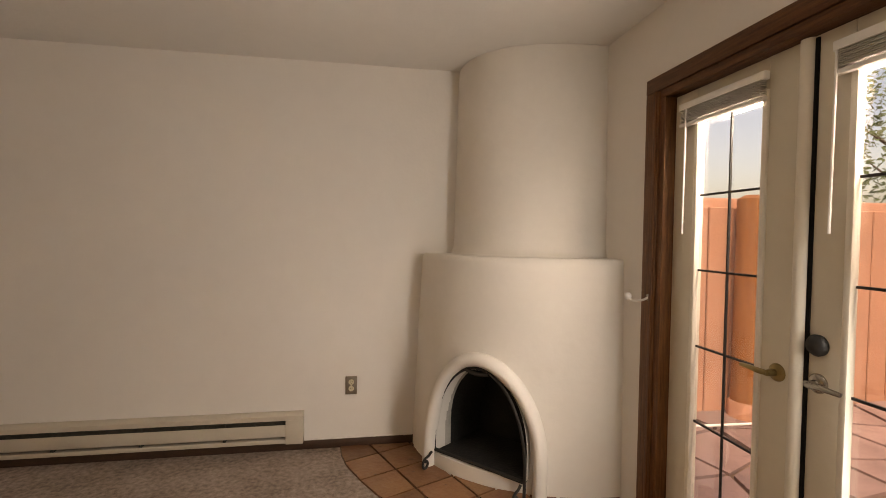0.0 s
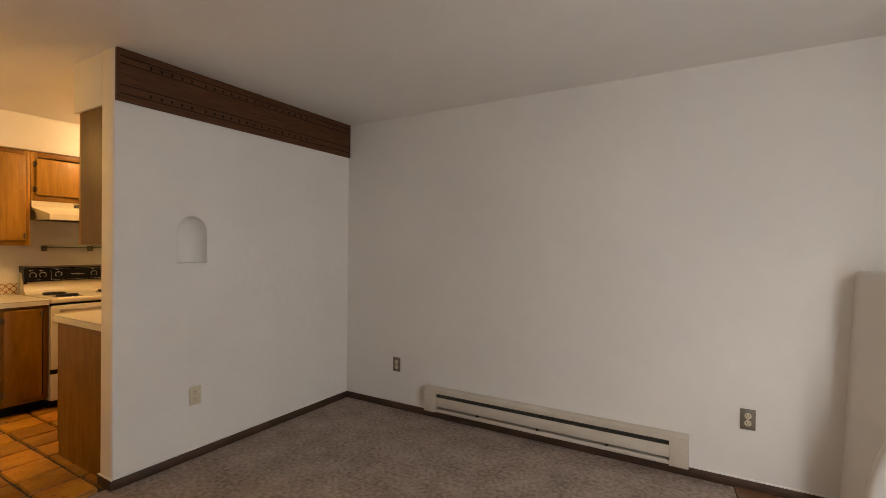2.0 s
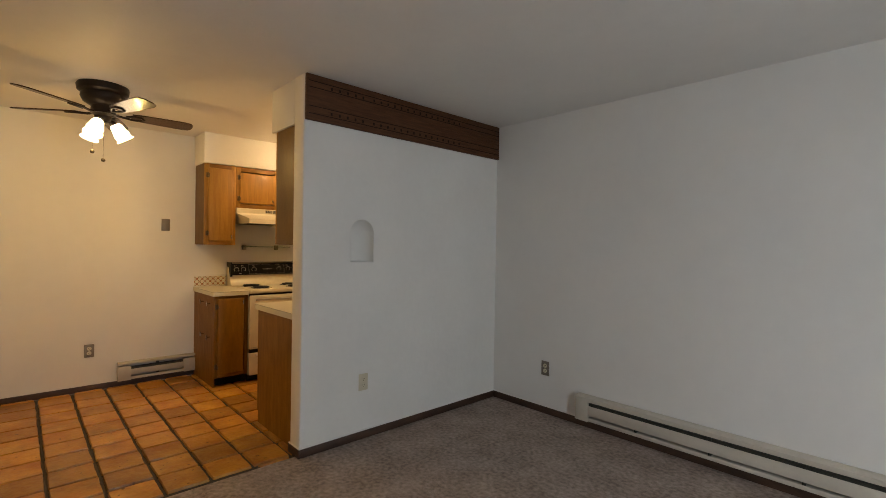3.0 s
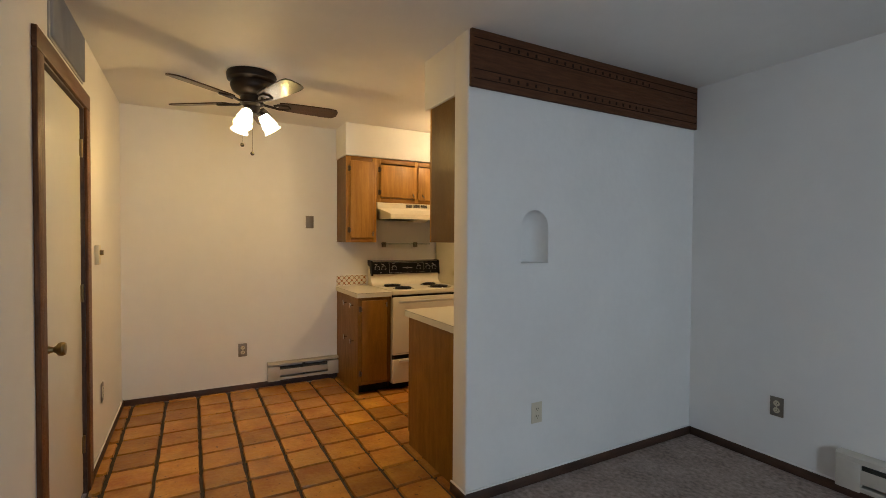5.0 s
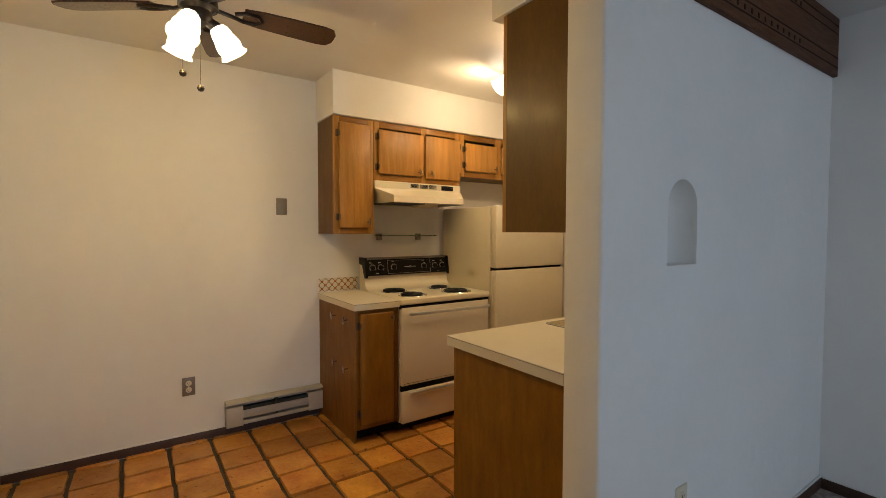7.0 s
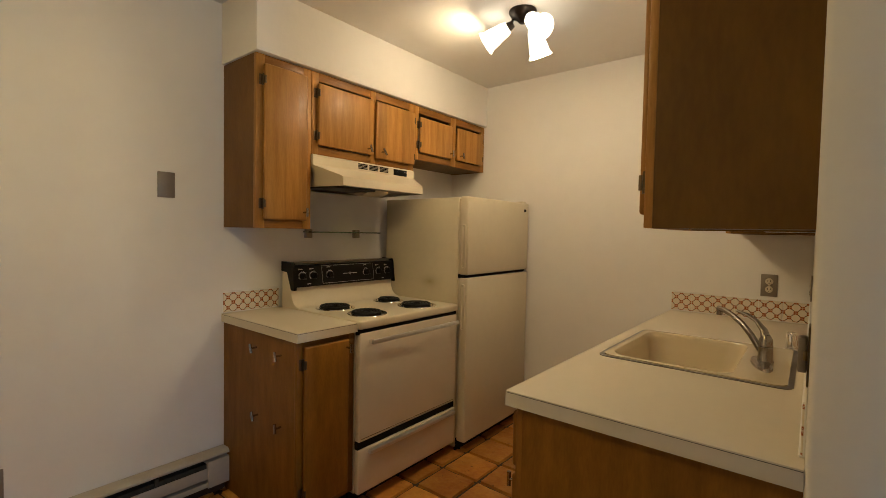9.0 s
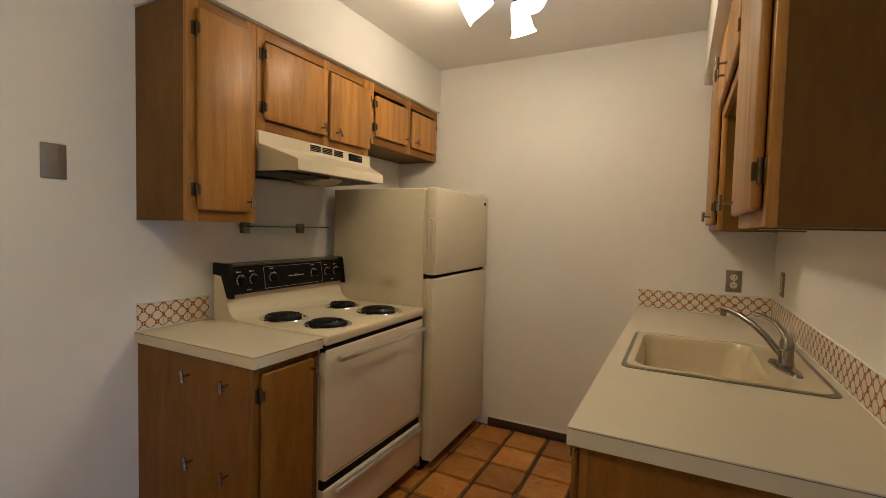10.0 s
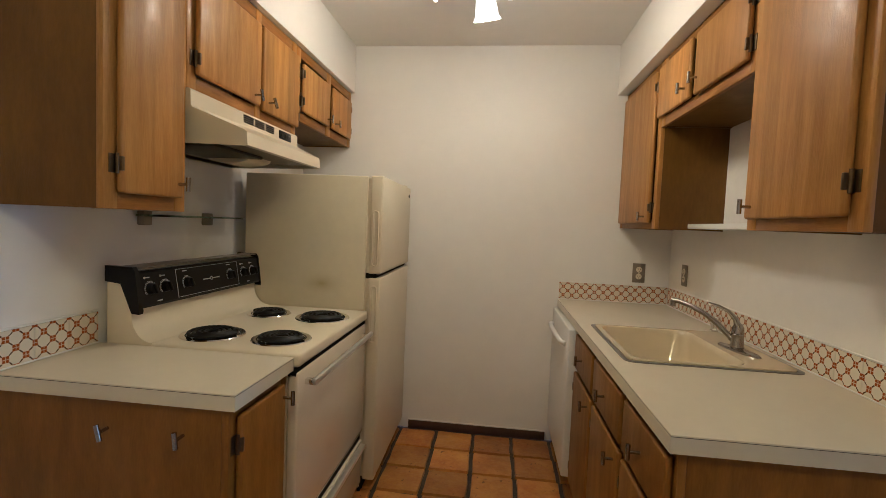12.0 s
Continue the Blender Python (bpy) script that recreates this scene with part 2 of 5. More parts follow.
WHITE_M = mat("white_enamel", (0.80, 0.79, 0.76), 0.3, var=0.03, coat=0.2)
BLIND_M = mat("blind_slats", (0.55, 0.53, 0.48), 0.45, var=0.1, scale=20)
VENT_M = mat("grey_vent_metal", (0.40, 0.38, 0.35), 0.5, 0.2, var=0.1)
WARM = (1.0, 0.69, 0.345)
SHADE_M = mat("lit_frosted_glass", (0.9, 0.88, 0.84), 0.3, var=0.02, emit=(1.0, 0.79, 0.50, SHADE_GLOW))
STUCCO = mat("orange_stucco", (0.47, 0.240, 0.155), 0.85, var=0.2, scale=3, bump=0.4, bump_scale=40)
POST_M = wood("weathered_post", (0.30, 0.125, 0.046), (0.19, 0.075, 0.027), (8, 8, 0.6), rough=0.7, coat=0)
FLAG = mat("pink_flagstone", (0.29, 0.195, 0.180), 0.8, var=0.3, scale=5, bump=0.4, bump_scale=30, rand=0.18)
GROUND_M = mat("patio_earth", (0.20, 0.13, 0.09), 0.95, var=0.4, scale=4, bump=0.5)
LEAF = mat("tree_leaf", (0.075, 0.12, 0.035), 0.6, var=0.4, rand=0.4, island=True)
BARK = mat("tree_bark", (0.12, 0.085, 0.06), 0.9, var=0.4, bump=0.6)


def glass_mat(name, tint, rough=0.0):
    m = bpy.data.materials.new(name)
    m.use_nodes = True
    b = m.node_tree.nodes["Principled BSDF"]
    b.inputs["Base Color"].default_value = (*tint, 1)
    b.inputs["Transmission Weight"].default_value = 1.0
    b.inputs["Roughness"].default_value = rough
    b.inputs["IOR"].default_value = 1.45
    return m


GLASS = glass_mat("window_glass", (0.97, 0.98, 0.98))
GLASS_SHELF = glass_mat("green_shelf_glass", (0.35, 0.55, 0.45))
ACRYLIC = glass_mat("clear_acrylic_wand", (0.9, 0.9, 0.9), 0.1)


def deco_tile():
    """Glazed tile: cream octagons outlined in thin brown, with four-petalled orange squares where they meet."""
    m = bpy.data.materials.new("patterned_glazed_tile")
    m.use_nodes = True
    nd, lk = m.node_tree.nodes, m.node_tree.links
    b = nd["Principled BSDF"]
    b.inputs["Roughness"].default_value = 0.25

    def calc(op, a, c=0.0):
        n = nd.new("ShaderNodeMath")
        n.operation = op
        for k, v in enumerate((a, c)):
            if isinstance(v, (int, float)):
                n.inputs[k].default_value = v
            else:
                lk.new(v, n.inputs[k])
        return n.outputs[0]

    def blend(mask, below, top):
        n = nd.new("ShaderNodeMix")
        n.data_type = "RGBA"
        lk.new(mask, n.inputs["Factor"])
        for key, v in (("A", below), ("B", top)):
            if isinstance(v, tuple):
                n.inputs[key].default_value = v
            else:
                lk.new(v, n.inputs[key])
        return n.outputs["Result"]

    tc = nd.new("ShaderNodeTexCoord")
    nz = nd.new("ShaderNodeTexNoise")
    nz.inputs["Scale"].default_value = 210
    lk.new(tc.outputs["Object"], nz.inputs["Vector"])
    sp = nd.new("ShaderNodeSeparateXYZ")
    lk.new(tc.outputs["Object"], sp.inputs[0])
    pitch = 0.0378 * math.sqrt(2)
    wob = calc("MULTIPLY", calc("SUBTRACT", nz.outputs[0], 0.5), 0.10)
    u = calc("ADD", calc("DIVIDE", calc("ADD", sp.outputs["X"], sp.outputs["Y"]), pitch), wob)
    v = calc("SUBTRACT", calc("DIVIDE", calc("SUBTRACT", sp.outputs["Y"], sp.outputs["X"]), pitch), wob)
    a = calc("ABSOLUTE", calc("SUBTRACT", u, calc("ROUND", u)))
    c = calc("ABSOLUTE", calc("SUBTRACT", v, calc("ROUND", v)))
    line = calc("LESS_THAN", calc("MINIMUM", a, c), 0.050)
    both = calc("ADD", a, c)
    petal = calc("MULTIPLY", calc("LESS_THAN", both, 0.335), calc("GREATER_THAN", calc("ABSOLUTE", calc("SUBTRACT", a, c)), 0.035))
    halo = calc("LESS_THAN", both, 0.37)
    col = blend(line, (0.70, 0.62, 0.48, 1), (0.10, 0.045, 0.020, 1))
    col = blend(halo, col, (0.60, 0.46, 0.30, 1))
    col = blend(petal, col, (0.30, 0.070, 0.010, 1))
    lk.new(col, b.inputs["Base Color"])
    return m


DECO = deco_tile()

# ---- building helpers ----
ROOT = {}


def thing(name, at, label, category, group=""):
    ob = new(name)
    ob.empty_display_size = 0.05
    ob.location = at
    ROOT[ob.name] = Vector(at)
    return tagged(ob, label, category, group)


def mesh_of(bm, name, material, origin=(0, 0, 0), smooth=None):
    if origin != (0, 0, 0):
        bmesh.ops.translate(bm, verts=bm.verts, vec=-Vector(origin))
    bmesh.ops.recalc_face_normals(bm, faces=bm.faces)
    me = bpy.data.meshes.new(name)
    bm.to_mesh(me)
    bm.free()
    for m in (material if isinstance(material, (list, tuple)) else [material]):
        me.materials.append(m)
    if smooth is not None:
        me.shade_smooth()
        me.set_sharp_from_angle(angle=radians(smooth))
    return me


def part(name, bm, material, parent, label="", smooth=40):
    origin = ROOT.get(parent.name, Vector((0, 0, 0)))
    ob = new(name, mesh_of(bm, name, material, tuple(origin), smooth))
    ob.parent = parent
    ROOT[ob.name] = origin
    return tagged(ob, label) if label else ob


def solo(name, bm, material, label, category, group="", kind="", at=(0, 0, 0), smooth=40):
    ob = new(name, mesh_of(bm, name, material, tuple(at), smooth))
    ob.location = at
    ROOT[ob.name] = Vector(at)
    return tagged(ob, label, category, group, kind)


def struct(name, bm, material, label, category, smooth=40):
    return solo(name, bm, material, label, category, kind="structure", smooth=smooth)


def box(x0, x1, y0, y1, z0, z1, bevel=0.0, bm=None, seg=2):
    bm = bm or bmesh.new()
    v = bmesh.ops.create_cube(bm, size=1.0)["verts"]
    for p in v:
        p.co = Vector((x0 + (p.co.x + 0.5) * (x1 - x0), y0 + (p.co.y + 0.5) * (y1 - y0), z0 + (p.co.z + 0.5) * (z1 - z0)))
    if bevel:
        es = {e for p in v for e in p.link_edges}
        bmesh.ops.bevel(bm, geom=list(es), offset=bevel, segments=seg, affect="EDGES", profile=0.5)
    return bm


def cyl(a, b, r, r2=None, seg=16, bm=None, caps=True):
    bm = bm or bmesh.new()
    a, b = Vector(a), Vector(b)
    d = b - a
    m = Matrix.Translation((a + b) / 2) @ d.to_track_quat("Z", "Y").to_matrix().to_4x4()
    bmesh.ops.create_cone(bm, cap_ends=caps, segments=seg, radius1=r, radius2=r if r2 is None else r2, depth=d.length, matrix=m)
    return bm


def lathe(profile, seg=24, m=Matrix.Identity(4), bm=None, close=False):
    """A turned shape from (radius, height) pairs."""
    bm = bm or bmesh.new()
    rings = []
    for r, z in profile:
        if r < 1e-5:
            rings.append([bm.verts.new(m @ Vector((0, 0, z)))])
        else:
            rings.append([bm.verts.new(m @ Vector((r * math.cos(2 * math.pi * k / seg), r * math.sin(2 * math.pi * k / seg), z))) for k in range(seg)])
    for a, b in zip(rings, rings[1:]):
        for k in range(seg):
            q = [a[k % len(a)], a[(k + 1) % len(a)], b[(k + 1) % len(b)], b[k % len(b)]]
            q = list(dict.fromkeys(q))
            if len(q) > 2:
                bm.faces.new(q)
    return bm


def tube(pts, r, seg=10, bm=None, closed=False, flat=1.0):
    """A round bar along points; r may be one number or one a point."""
    bm = bm or bmesh.new()
    pts = [Vector(p) for p in pts]
    rs = r if isinstance(r, (list, tuple)) else [r] * len(pts)
    rings, up = [], None
    for i, p in enumerate(pts):
        a = pts[i - 1] if (i or closed) else p
        b = pts[(i + 1) % len(pts)] if (i < len(pts) - 1 or closed) else p
        d = (b - a).normalized()
        if up is None:
            up = d.orthogonal().normalized()
        up = (up - d * up.dot(d)).normalized()
        side = d.cross(up)
        rings.append([bm.verts.new(p + rs[i] * (math.cos(2 * math.pi * k / seg) * up + flat * math.sin(2 * math.pi * k / seg) * side)) for k in range(seg)])
    pairs = list(zip(rings, rings[1:])) + ([(rings[-1], rings[0])] if closed else [])
    for a, b in pairs:
        for k in range(seg):
            bm.faces.new([a[k], a[(k + 1) % seg], b[(k + 1) % seg], b[k]])
    if not closed:
        bm.faces.new(rings[0][::-1])
        bm.faces.new(rings[-1])
    return bm


def prism(outline, z0, z1, axis="z", bm=None):
    """A flat outline of (a, b) pairs pushed out from z0 to z1 along an axis."""
    bm = bm or bmesh.new()
    put = {"z": lambda a, b, c: (a, b, c), "x": lambda a, b, c: (c, a, b), "y": lambda a, b, c: (a, c, b)}[axis]
    lo = [bm.verts.new(put(a, b, z0)) for a, b in outline]
    hi = [bm.verts.new(put(a, b, z1)) for a, b in outline]
    bm.faces.new(lo[::-1])
    bm.faces.new(hi)
    for i in range(len(lo)):
        j = (i + 1) % len(lo)
        bm.faces.new([lo[i], lo[j], hi[j], hi[i]])
    return bm


def carve(ob, bm, material=None):
    """Cut the shape bm out of ob for good."""
    bmesh.ops.recalc_face_normals(bm, faces=bm.faces)
    bmesh.ops.translate(bm, verts=bm.verts, vec=-ROOT.get(ob.name, Vector((0, 0, 0))))
    me = bpy.data.meshes.new("cut")
    bm.to_mesh(me)
    bm.free()
    if material:
        me.materials.append(material)
    cutter = new("cut", me)
    cutter.location = ob.location
    md = ob.modifiers.new("cut", "BOOLEAN")
    md.operation, md.object, md.solver = "DIFFERENCE", cutter, "EXACT"
    dg = bpy.context.evaluated_depsgraph_get()
    dg.update()
    got = bpy.data.meshes.new_from_object(ob.evaluated_get(dg))
    ob.modifiers.clear()
    ob.data = got
    bpy.data.objects.remove(cutter)
    got.shade_smooth()
    got.set_sharp_from_angle(angle=radians(40))
    return ob


# ---- setting ----
TILE_X = -2.885
T = 0.12
struct("wall_west", box(W - T, W, S - T, N + T, 0, CEIL), PLASTER, "off-white painted plaster wall of dining area and kitchen", "wall")
struct("wall_north", box(W, E, N, N + T, 0, CEIL), PLASTER, "off-white painted plaster wall with baseboard heater", "wall")
DX0, DX1, DTOP = -3.895, -3.120, 2.06
bm = box(W, DX0 - 0.02, S - T, S, 0, CEIL)
box(DX1 + 0.02, E, S - T, S, 0, CEIL, bm=bm)
box(DX0 - 0.02, DX1 + 0.02, S - T, S, DTOP + 0.02, CEIL, bm=bm)
struct("wall_south", bm, PLASTER, "off-white painted plaster wall with interior door", "wall")
OY0, OY1, OTOP = 0.80, 2.10, 2.055
bm = box(E, E + 0.16, S - T, OY0, 0, CEIL)
box(E, E + 0.16, OY1, N + T, 0, CEIL, bm=bm)
box(E, E + 0.16, OY0, OY1, OTOP, CEIL, bm=bm)
struct("wall_east", bm, PLASTER, "off-white painted plaster wall with french doors", "wall")
struct("ceiling", box(W - T, E + 0.16, S - T, N + T, CEIL, CEIL + 0.1), CEILING_M, "off-white lightly textured painted ceiling", "ceiling")

bm = box(PK, P, PEND, N, 0, CEIL)
ends = [e for e in bm.edges if abs(e.verts[0].co.z - e.verts[1].co.z) > 1 and e.verts[0].co.y < PEND + 0.01]
bmesh.ops.bevel(bm, geom=ends, offset=0.012, segments=3, affect="EDGES", profile=0.5)
partition = struct("wall_partition", bm, PLASTER_ROUGH, "white plastered partition wall with small arched niche", "wall")
NY, NW, NZ0, NZ1 = 1.755, 0.097, 1.252, 1.550
apse = [(0, NZ0), (NW, NZ0)] + [(NW * math.cos(a), NZ1 - NW + NW * math.sin(a)) for a in np.linspace(0, math.pi / 2, 10)]
apse[-1] = (0, NZ1)
carve(partition, lathe(apse, 48, pose(P, NY, 0) @ Matrix.Diagonal((1.22, 1, 1, 1))))
struct("soffit_west", box(W, -4.991, 1.312, N, SOF, CEIL, 0.004), PLASTER, "white boxed soffit above the stove wall cabinets", "soffit")
struct("soffit_east", box(-3.355, PK, PEND + 0.002, N, SOF, CEIL, 0.004), PLASTER, "white boxed soffit above the sink wall cabinets", "soffit")

# floors: carpet with a curved bite for the hearth, a grout bed under the clay tiles
HR = [(0.125, N), (0.14, 3.06), (0.173, 2.935), (0.268, 2.734), (0.362, 2.571), (0.52, 2.38), (0.72, 2.20), (1.0, 2.08), (1.3, 2.02), (E, 2.0)]
bm = prism([(TILE_X, S), (E, S), (E, 2.0)] + HR[::-1][1:] + [(TILE_X, N)], -0.02, 0.0)
struct("floor_carpet", bm, CARPET, "worn grey-brown cut pile carpet", "carpet")
floor_tiles = struct("floor_tiled", box(W, TILE_X, S, N, -0.05, -0.006), GROUT, "terracotta saltillo tile floor with dark grout", "floor")
hearth = struct("floor_hearth", prism(HR + [(E, N)], -0.05, -0.006), GROUT, "terracotta tile hearth with a curved edge", "hearth")

BB = 0.056


def baseboard(name, x0, x1, y0, y1):
    ob = struct(name, box(x0, x1, y0, y1, 0, BB, 0.003), BASE_M, "dark brown wooden baseboard", "baseboard")
    dx, dy = (x1 - x0) < (y1 - y0), (x1 - x0) >= (y1 - y0)
    part("paint_bead", box(x0 + 0.003 * dx, x1 - 0.003 * dx, y0 + 0.003 * dy, y1 - 0.003 * dy, BB - 0.001, BB + 0.008, 0.002), PLASTER, ob, "ragged white paint edge")


baseboard("baseboard_west", W, W + 0.014, S + 0.014, 1.324)
baseboard("baseboard_north_living", P + 0.014, 0.62, N - 0.014, N)
baseboard("baseboard_north_kitchen", -4.56, -3.68, N - 0.014, N)
baseboard("baseboard_partition", P, P + 0.014, PEND, N)
baseboard("baseboard_partition_end", PK, P + 0.014, PEND - 0.014, PEND)
baseboard("baseboard_south_dining", W, DX0 - 0.11, S, S + 0.014)
baseboard("baseboard_south_living", DX1 + 0.11, E, S, S + 0.014)
baseboard("baseboard_east", E - 0.014, E, S + 0.014, 0.62)

# carved beam board on top of the partition
beam = struct("beam", box(P, P + 0.022, PEND + 0.004, N, 2.168, CEIL, 0.004), BEAM_M, "dark brown carved wooden beam board above partition", "beam")
# Thin raised strips; their dark colour stands in for shade in carved grooves.
for i, z in enumerate((2.210, 2.258, 2.378, 2.418)):
    part("groove", box(P + 0.021, P + 0.0235, PEND + 0.02, N - 0.01, z - 0.0026, z + 0.0026), GROOVE_SHADE, beam)
for z in (2.234, 2.398):
    for k in range(2, 22):
        y = PEND + 0.06 + k * 0.061 + (0.03 if k > 6 else 0)
        part("notch", box(P + 0.021, P + 0.024, y - 0.007, y + 0.007, z - 0.013, z + 0.007, 0.002, seg=1), GROOVE_SHADE, beam, smooth=None)

# ---- interior door in the south wall ----
DF = S - 0.012
door = struct("door_1", box(DX0, DX1, DF - 0.036, DF, 0.012, DTOP, 0.003), WHITE_DOOR, "plain white flush interior door, closed", "door")
for x0, x1, z0, z1, n in ((DX0 - 0.105, DX0 - 0.012, 0, DTOP + 0.012, "casing"), (DX1 + 0.012, DX1 + 0.105, 0, DTOP + 0.012, "casing")):
    part(n, box(x0, x1, S, S + 0.018, z0, z1, 0.004), TRIM_M, door, "dark redwood casing")
part("head_casing", box(DX0 - 0.105, DX1 + 0.105, S, S + 0.018, DTOP + 0.013, DTOP + 0.095, 0.004), TRIM_H, door, "dark redwood casing")
for x0, x1 in ((DX0 - 0.019, DX0 - 0.004), (DX1 + 0.004, DX1 + 0.019)):
    part("jamb", box(x0, x1, S - T, S + 0.004, 0, DTOP + 0.004), BASE_M, door)
part("head_jamb", box(DX0 - 0.019, DX1 + 0.019, S - T, S + 0.004, DTOP + 0.005, DTOP + 0.019), BASE_M, door)
for z in (1.854, 1.083, 0.27):
    h = part("hinge", box(DX0 - 0.012, DX0 + 0.020, DF, DF + 0.003, z - 0.045, z + 0.045, 0.001), BRASS, door, "brass hinge")
    part("pin", cyl((DX0 - 0.002, DF + 0.006, z - 0.048), (DX0 - 0.002, DF + 0.006, z + 0.048), 0.006), BRASS, h)
kx = DX1 - 0.07
kn = part("door_knob", lathe([(0, 0.0), (0.032, 0.0), (0.033, 0.006), (0.016, 0.012), (0.011, 0.03), (0.016, 0.038), (0.026, 0.046), (0.029, 0.058), (0.024, 0.068), (0.0, 0.072)], 24, pose(kx, DF, 0.93, -90)), BRASS, door, "aged brass round knob")

vent = struct("vent_over_door", box(-3.895, -3.235, S, S + 0.006, 2.190, 2.440, 0.002), VENT_M, "grey metal return air grille above door", "vent")
for k in range(40):
    x = -3.883 + k * 0.016
    part("slat", box(x, x + 0.004, S + 0.006, S + 0.016, 2.200, 2.430), VENT_M, vent, smooth=None)

# ---- french doors in the east wall ----
FX = E + 0.040
frame_ob = struct("door_frame", box(E - 0.02, E, OY1 + 0.03, OY1 + 0.125, 0, OTOP + 0.005, 0.004), TRIM_M, "dark redwood casing round the french doors", "door frame")
part("casing", box(E - 0.02, E, OY0 - 0.125, OY0 - 0.03, 0, OTOP + 0.005, 0.004), TRIM_M, frame_ob)
for y0, y1 in ((OY1 + 0.036, OY1 + 0.058), (OY0 - 0.058, OY0 - 0.036)):
    part("casing_bead", box(E - 0.027, E - 0.0205, y0, y1, 0, OTOP + 0.004, 0.003), TRIM_M, frame_ob)
part("head_casing", box(E - 0.021, E, OY0 - 0.125, OY1 + 0.125, OTOP + 0.006, OTOP + 0.075, 0.004), TRIM_H, frame_ob)
part("jamb", box(E - 0.012, E + 0.16, OY1 - 0.012, OY1 + 0.029, 0, OTOP - 0.032, 0.003), TRIM_M, frame_ob)
part("jamb", box(E - 0.012, E + 0.16, OY0 - 0.029, OY0 + 0.012, 0, OTOP - 0.032, 0.003), TRIM_M, frame_ob)
part("head_jamb", box(E - 0.012, E + 0.16, OY0 - 0.029, OY1 + 0.029, OTOP - 0.031, OTOP + 0.005, 0.003), TRIM_H, frame_ob)
part("door_stop", box(FX + 0.046, FX + 0.06, OY1 - 0.03, OY1 - 0.013, 0, OTOP - 0.033), TRIM_M, frame_ob)
part("sill", box(E - 0.005, E + 0.17, OY0 - 0.02, OY1 + 0.02, -0.02, 0.016, 0.004), BASE_M, frame_ob, "worn wooden threshold")


def french_leaf(name, y0, y1, hinge_left):
    """One glazed leaf between y0 < y1 with ten panes."""
    z0, z1, th = 0.02, 2.018, 0.044
    gl0, gl1, gz0, gz1 = y0 + 0.146, y1 - 0.135, 0.236, 1.905
    leaf = struct(name, box(FX, FX + th, y0, gl0, z0, z1, 0.003), CREAM, "cream painted french door leaf with ten panes, closed", "french door")
    part("stile", box(FX, FX + th, gl1, y1, z0, z1, 0.003), CREAM, leaf)
    part("rail", box(FX + 0.001, FX + th - 0.001, gl0, gl1, z0, gz0, 0.003), CREAM, leaf)
    part("rail", box(FX + 0.001, FX + th - 0.001, gl0, gl1, gz1, z1, 0.003), CREAM, leaf)
    for a, b, c, d in ((gl0 - 0.004, gl0 + 0.018, gz0, gz1), (gl1 - 0.018, gl1 + 0.004, gz0, gz1)):
        part("glazing_bead", box(FX - 0.010, FX + 0.016, a, b, c, d, 0.005), CREAM_LIGHT, leaf)
    for c, d in ((gz0 - 0.004, gz0 + 0.018), (gz1 - 0.018, gz1 + 0.004)):
        part("glazing_bead", box(FX - 0.009, FX + 0.015, gl0 + 0.018, gl1 - 0.018, c, d, 0.005), CREAM_LIGHT, leaf)
    pane = part("glass", box(FX + 0.017, FX + 0.022, gl0, gl1, gz0, gz1), GLASS, leaf, "clear glass", smooth=None)
    pane.visible_shadow = False
    mid = (gl0 + gl1) / 2
    part("muntin", box(FX + 0.008, FX + 0.0165, mid - 0.003, mid + 0.003, gz0 + 0.018, gz1 - 0.018), IRON, leaf, "dark thin glazing bar")
    for z in (0.600, 0.923, 1.247, 1.564):
        part("muntin", box(FX + 0.009, FX + 0.0168, gl0 + 0.018, gl1 - 0.018, z - 0.0042, z + 0.0042), IRON, leaf, "dark thin glazing bar")
    return leaf, gl0, gl1


MEET = 1.450
leaf_n, ga0, ga1 = french_leaf("door_2", MEET + 0.002, OY1 - 0.015, True)
leaf_s, gb0, gb1 = french_leaf("door_3", OY0 + 0.016, MEET - 0.002, False)
part("astragal", lathe([(0.0, 0.03), (0.024, 0.03), (0.024, 2.015), (0.0, 2.018)], 20, pose(FX, MEET + 0.004, 0)), CREAM_LIGHT, leaf_n, "cream half-round meeting strip")
part("weatherstrip", box(FX - 0.006, FX + 0.001, MEET - 0.032, MEET - 0.020, 0.03, 2.01), BLACK_GAP_SHADE, leaf_s, "dark gap seal")


def lever(leaf, y, z, turn, material, length=0.105):
    r = part("lever_rose", lathe([(0, 0), (0.031, 0), (0.031, 0.004), (0.026, 0.010), (0.012, 0.013), (0.011, 0.045), (0, 0.046)], 24, pose(FX, y, z, 0, -90)), material, leaf, "metal lever rose")
    part("lever_handle", tube([(FX - 0.042, y, z), (FX - 0.050, y + turn * 0.02, z + 0.001), (FX - 0.050, y + turn * 0.06, z + 0.003), (FX - 0.046, y + turn * length, z + 0.001)], [0.010, 0.011, 0.010, 0.008], 10, flat=0.7), material, r, "curved lever handle")


lever(leaf_n, 1.528, 0.930, 1, BRASS)
lever(leaf_s, 1.385, 0.938, -1, NICKEL)
part("deadbolt", lathe([(0, 0), (0.033, 0), (0.034, 0.010), (0.026, 0.022), (0.014, 0.026), (0, 0.027)], 24, pose(FX, 1.388, 1.056, 0, -90)), IRON, leaf_s, "black deadbolt turn")


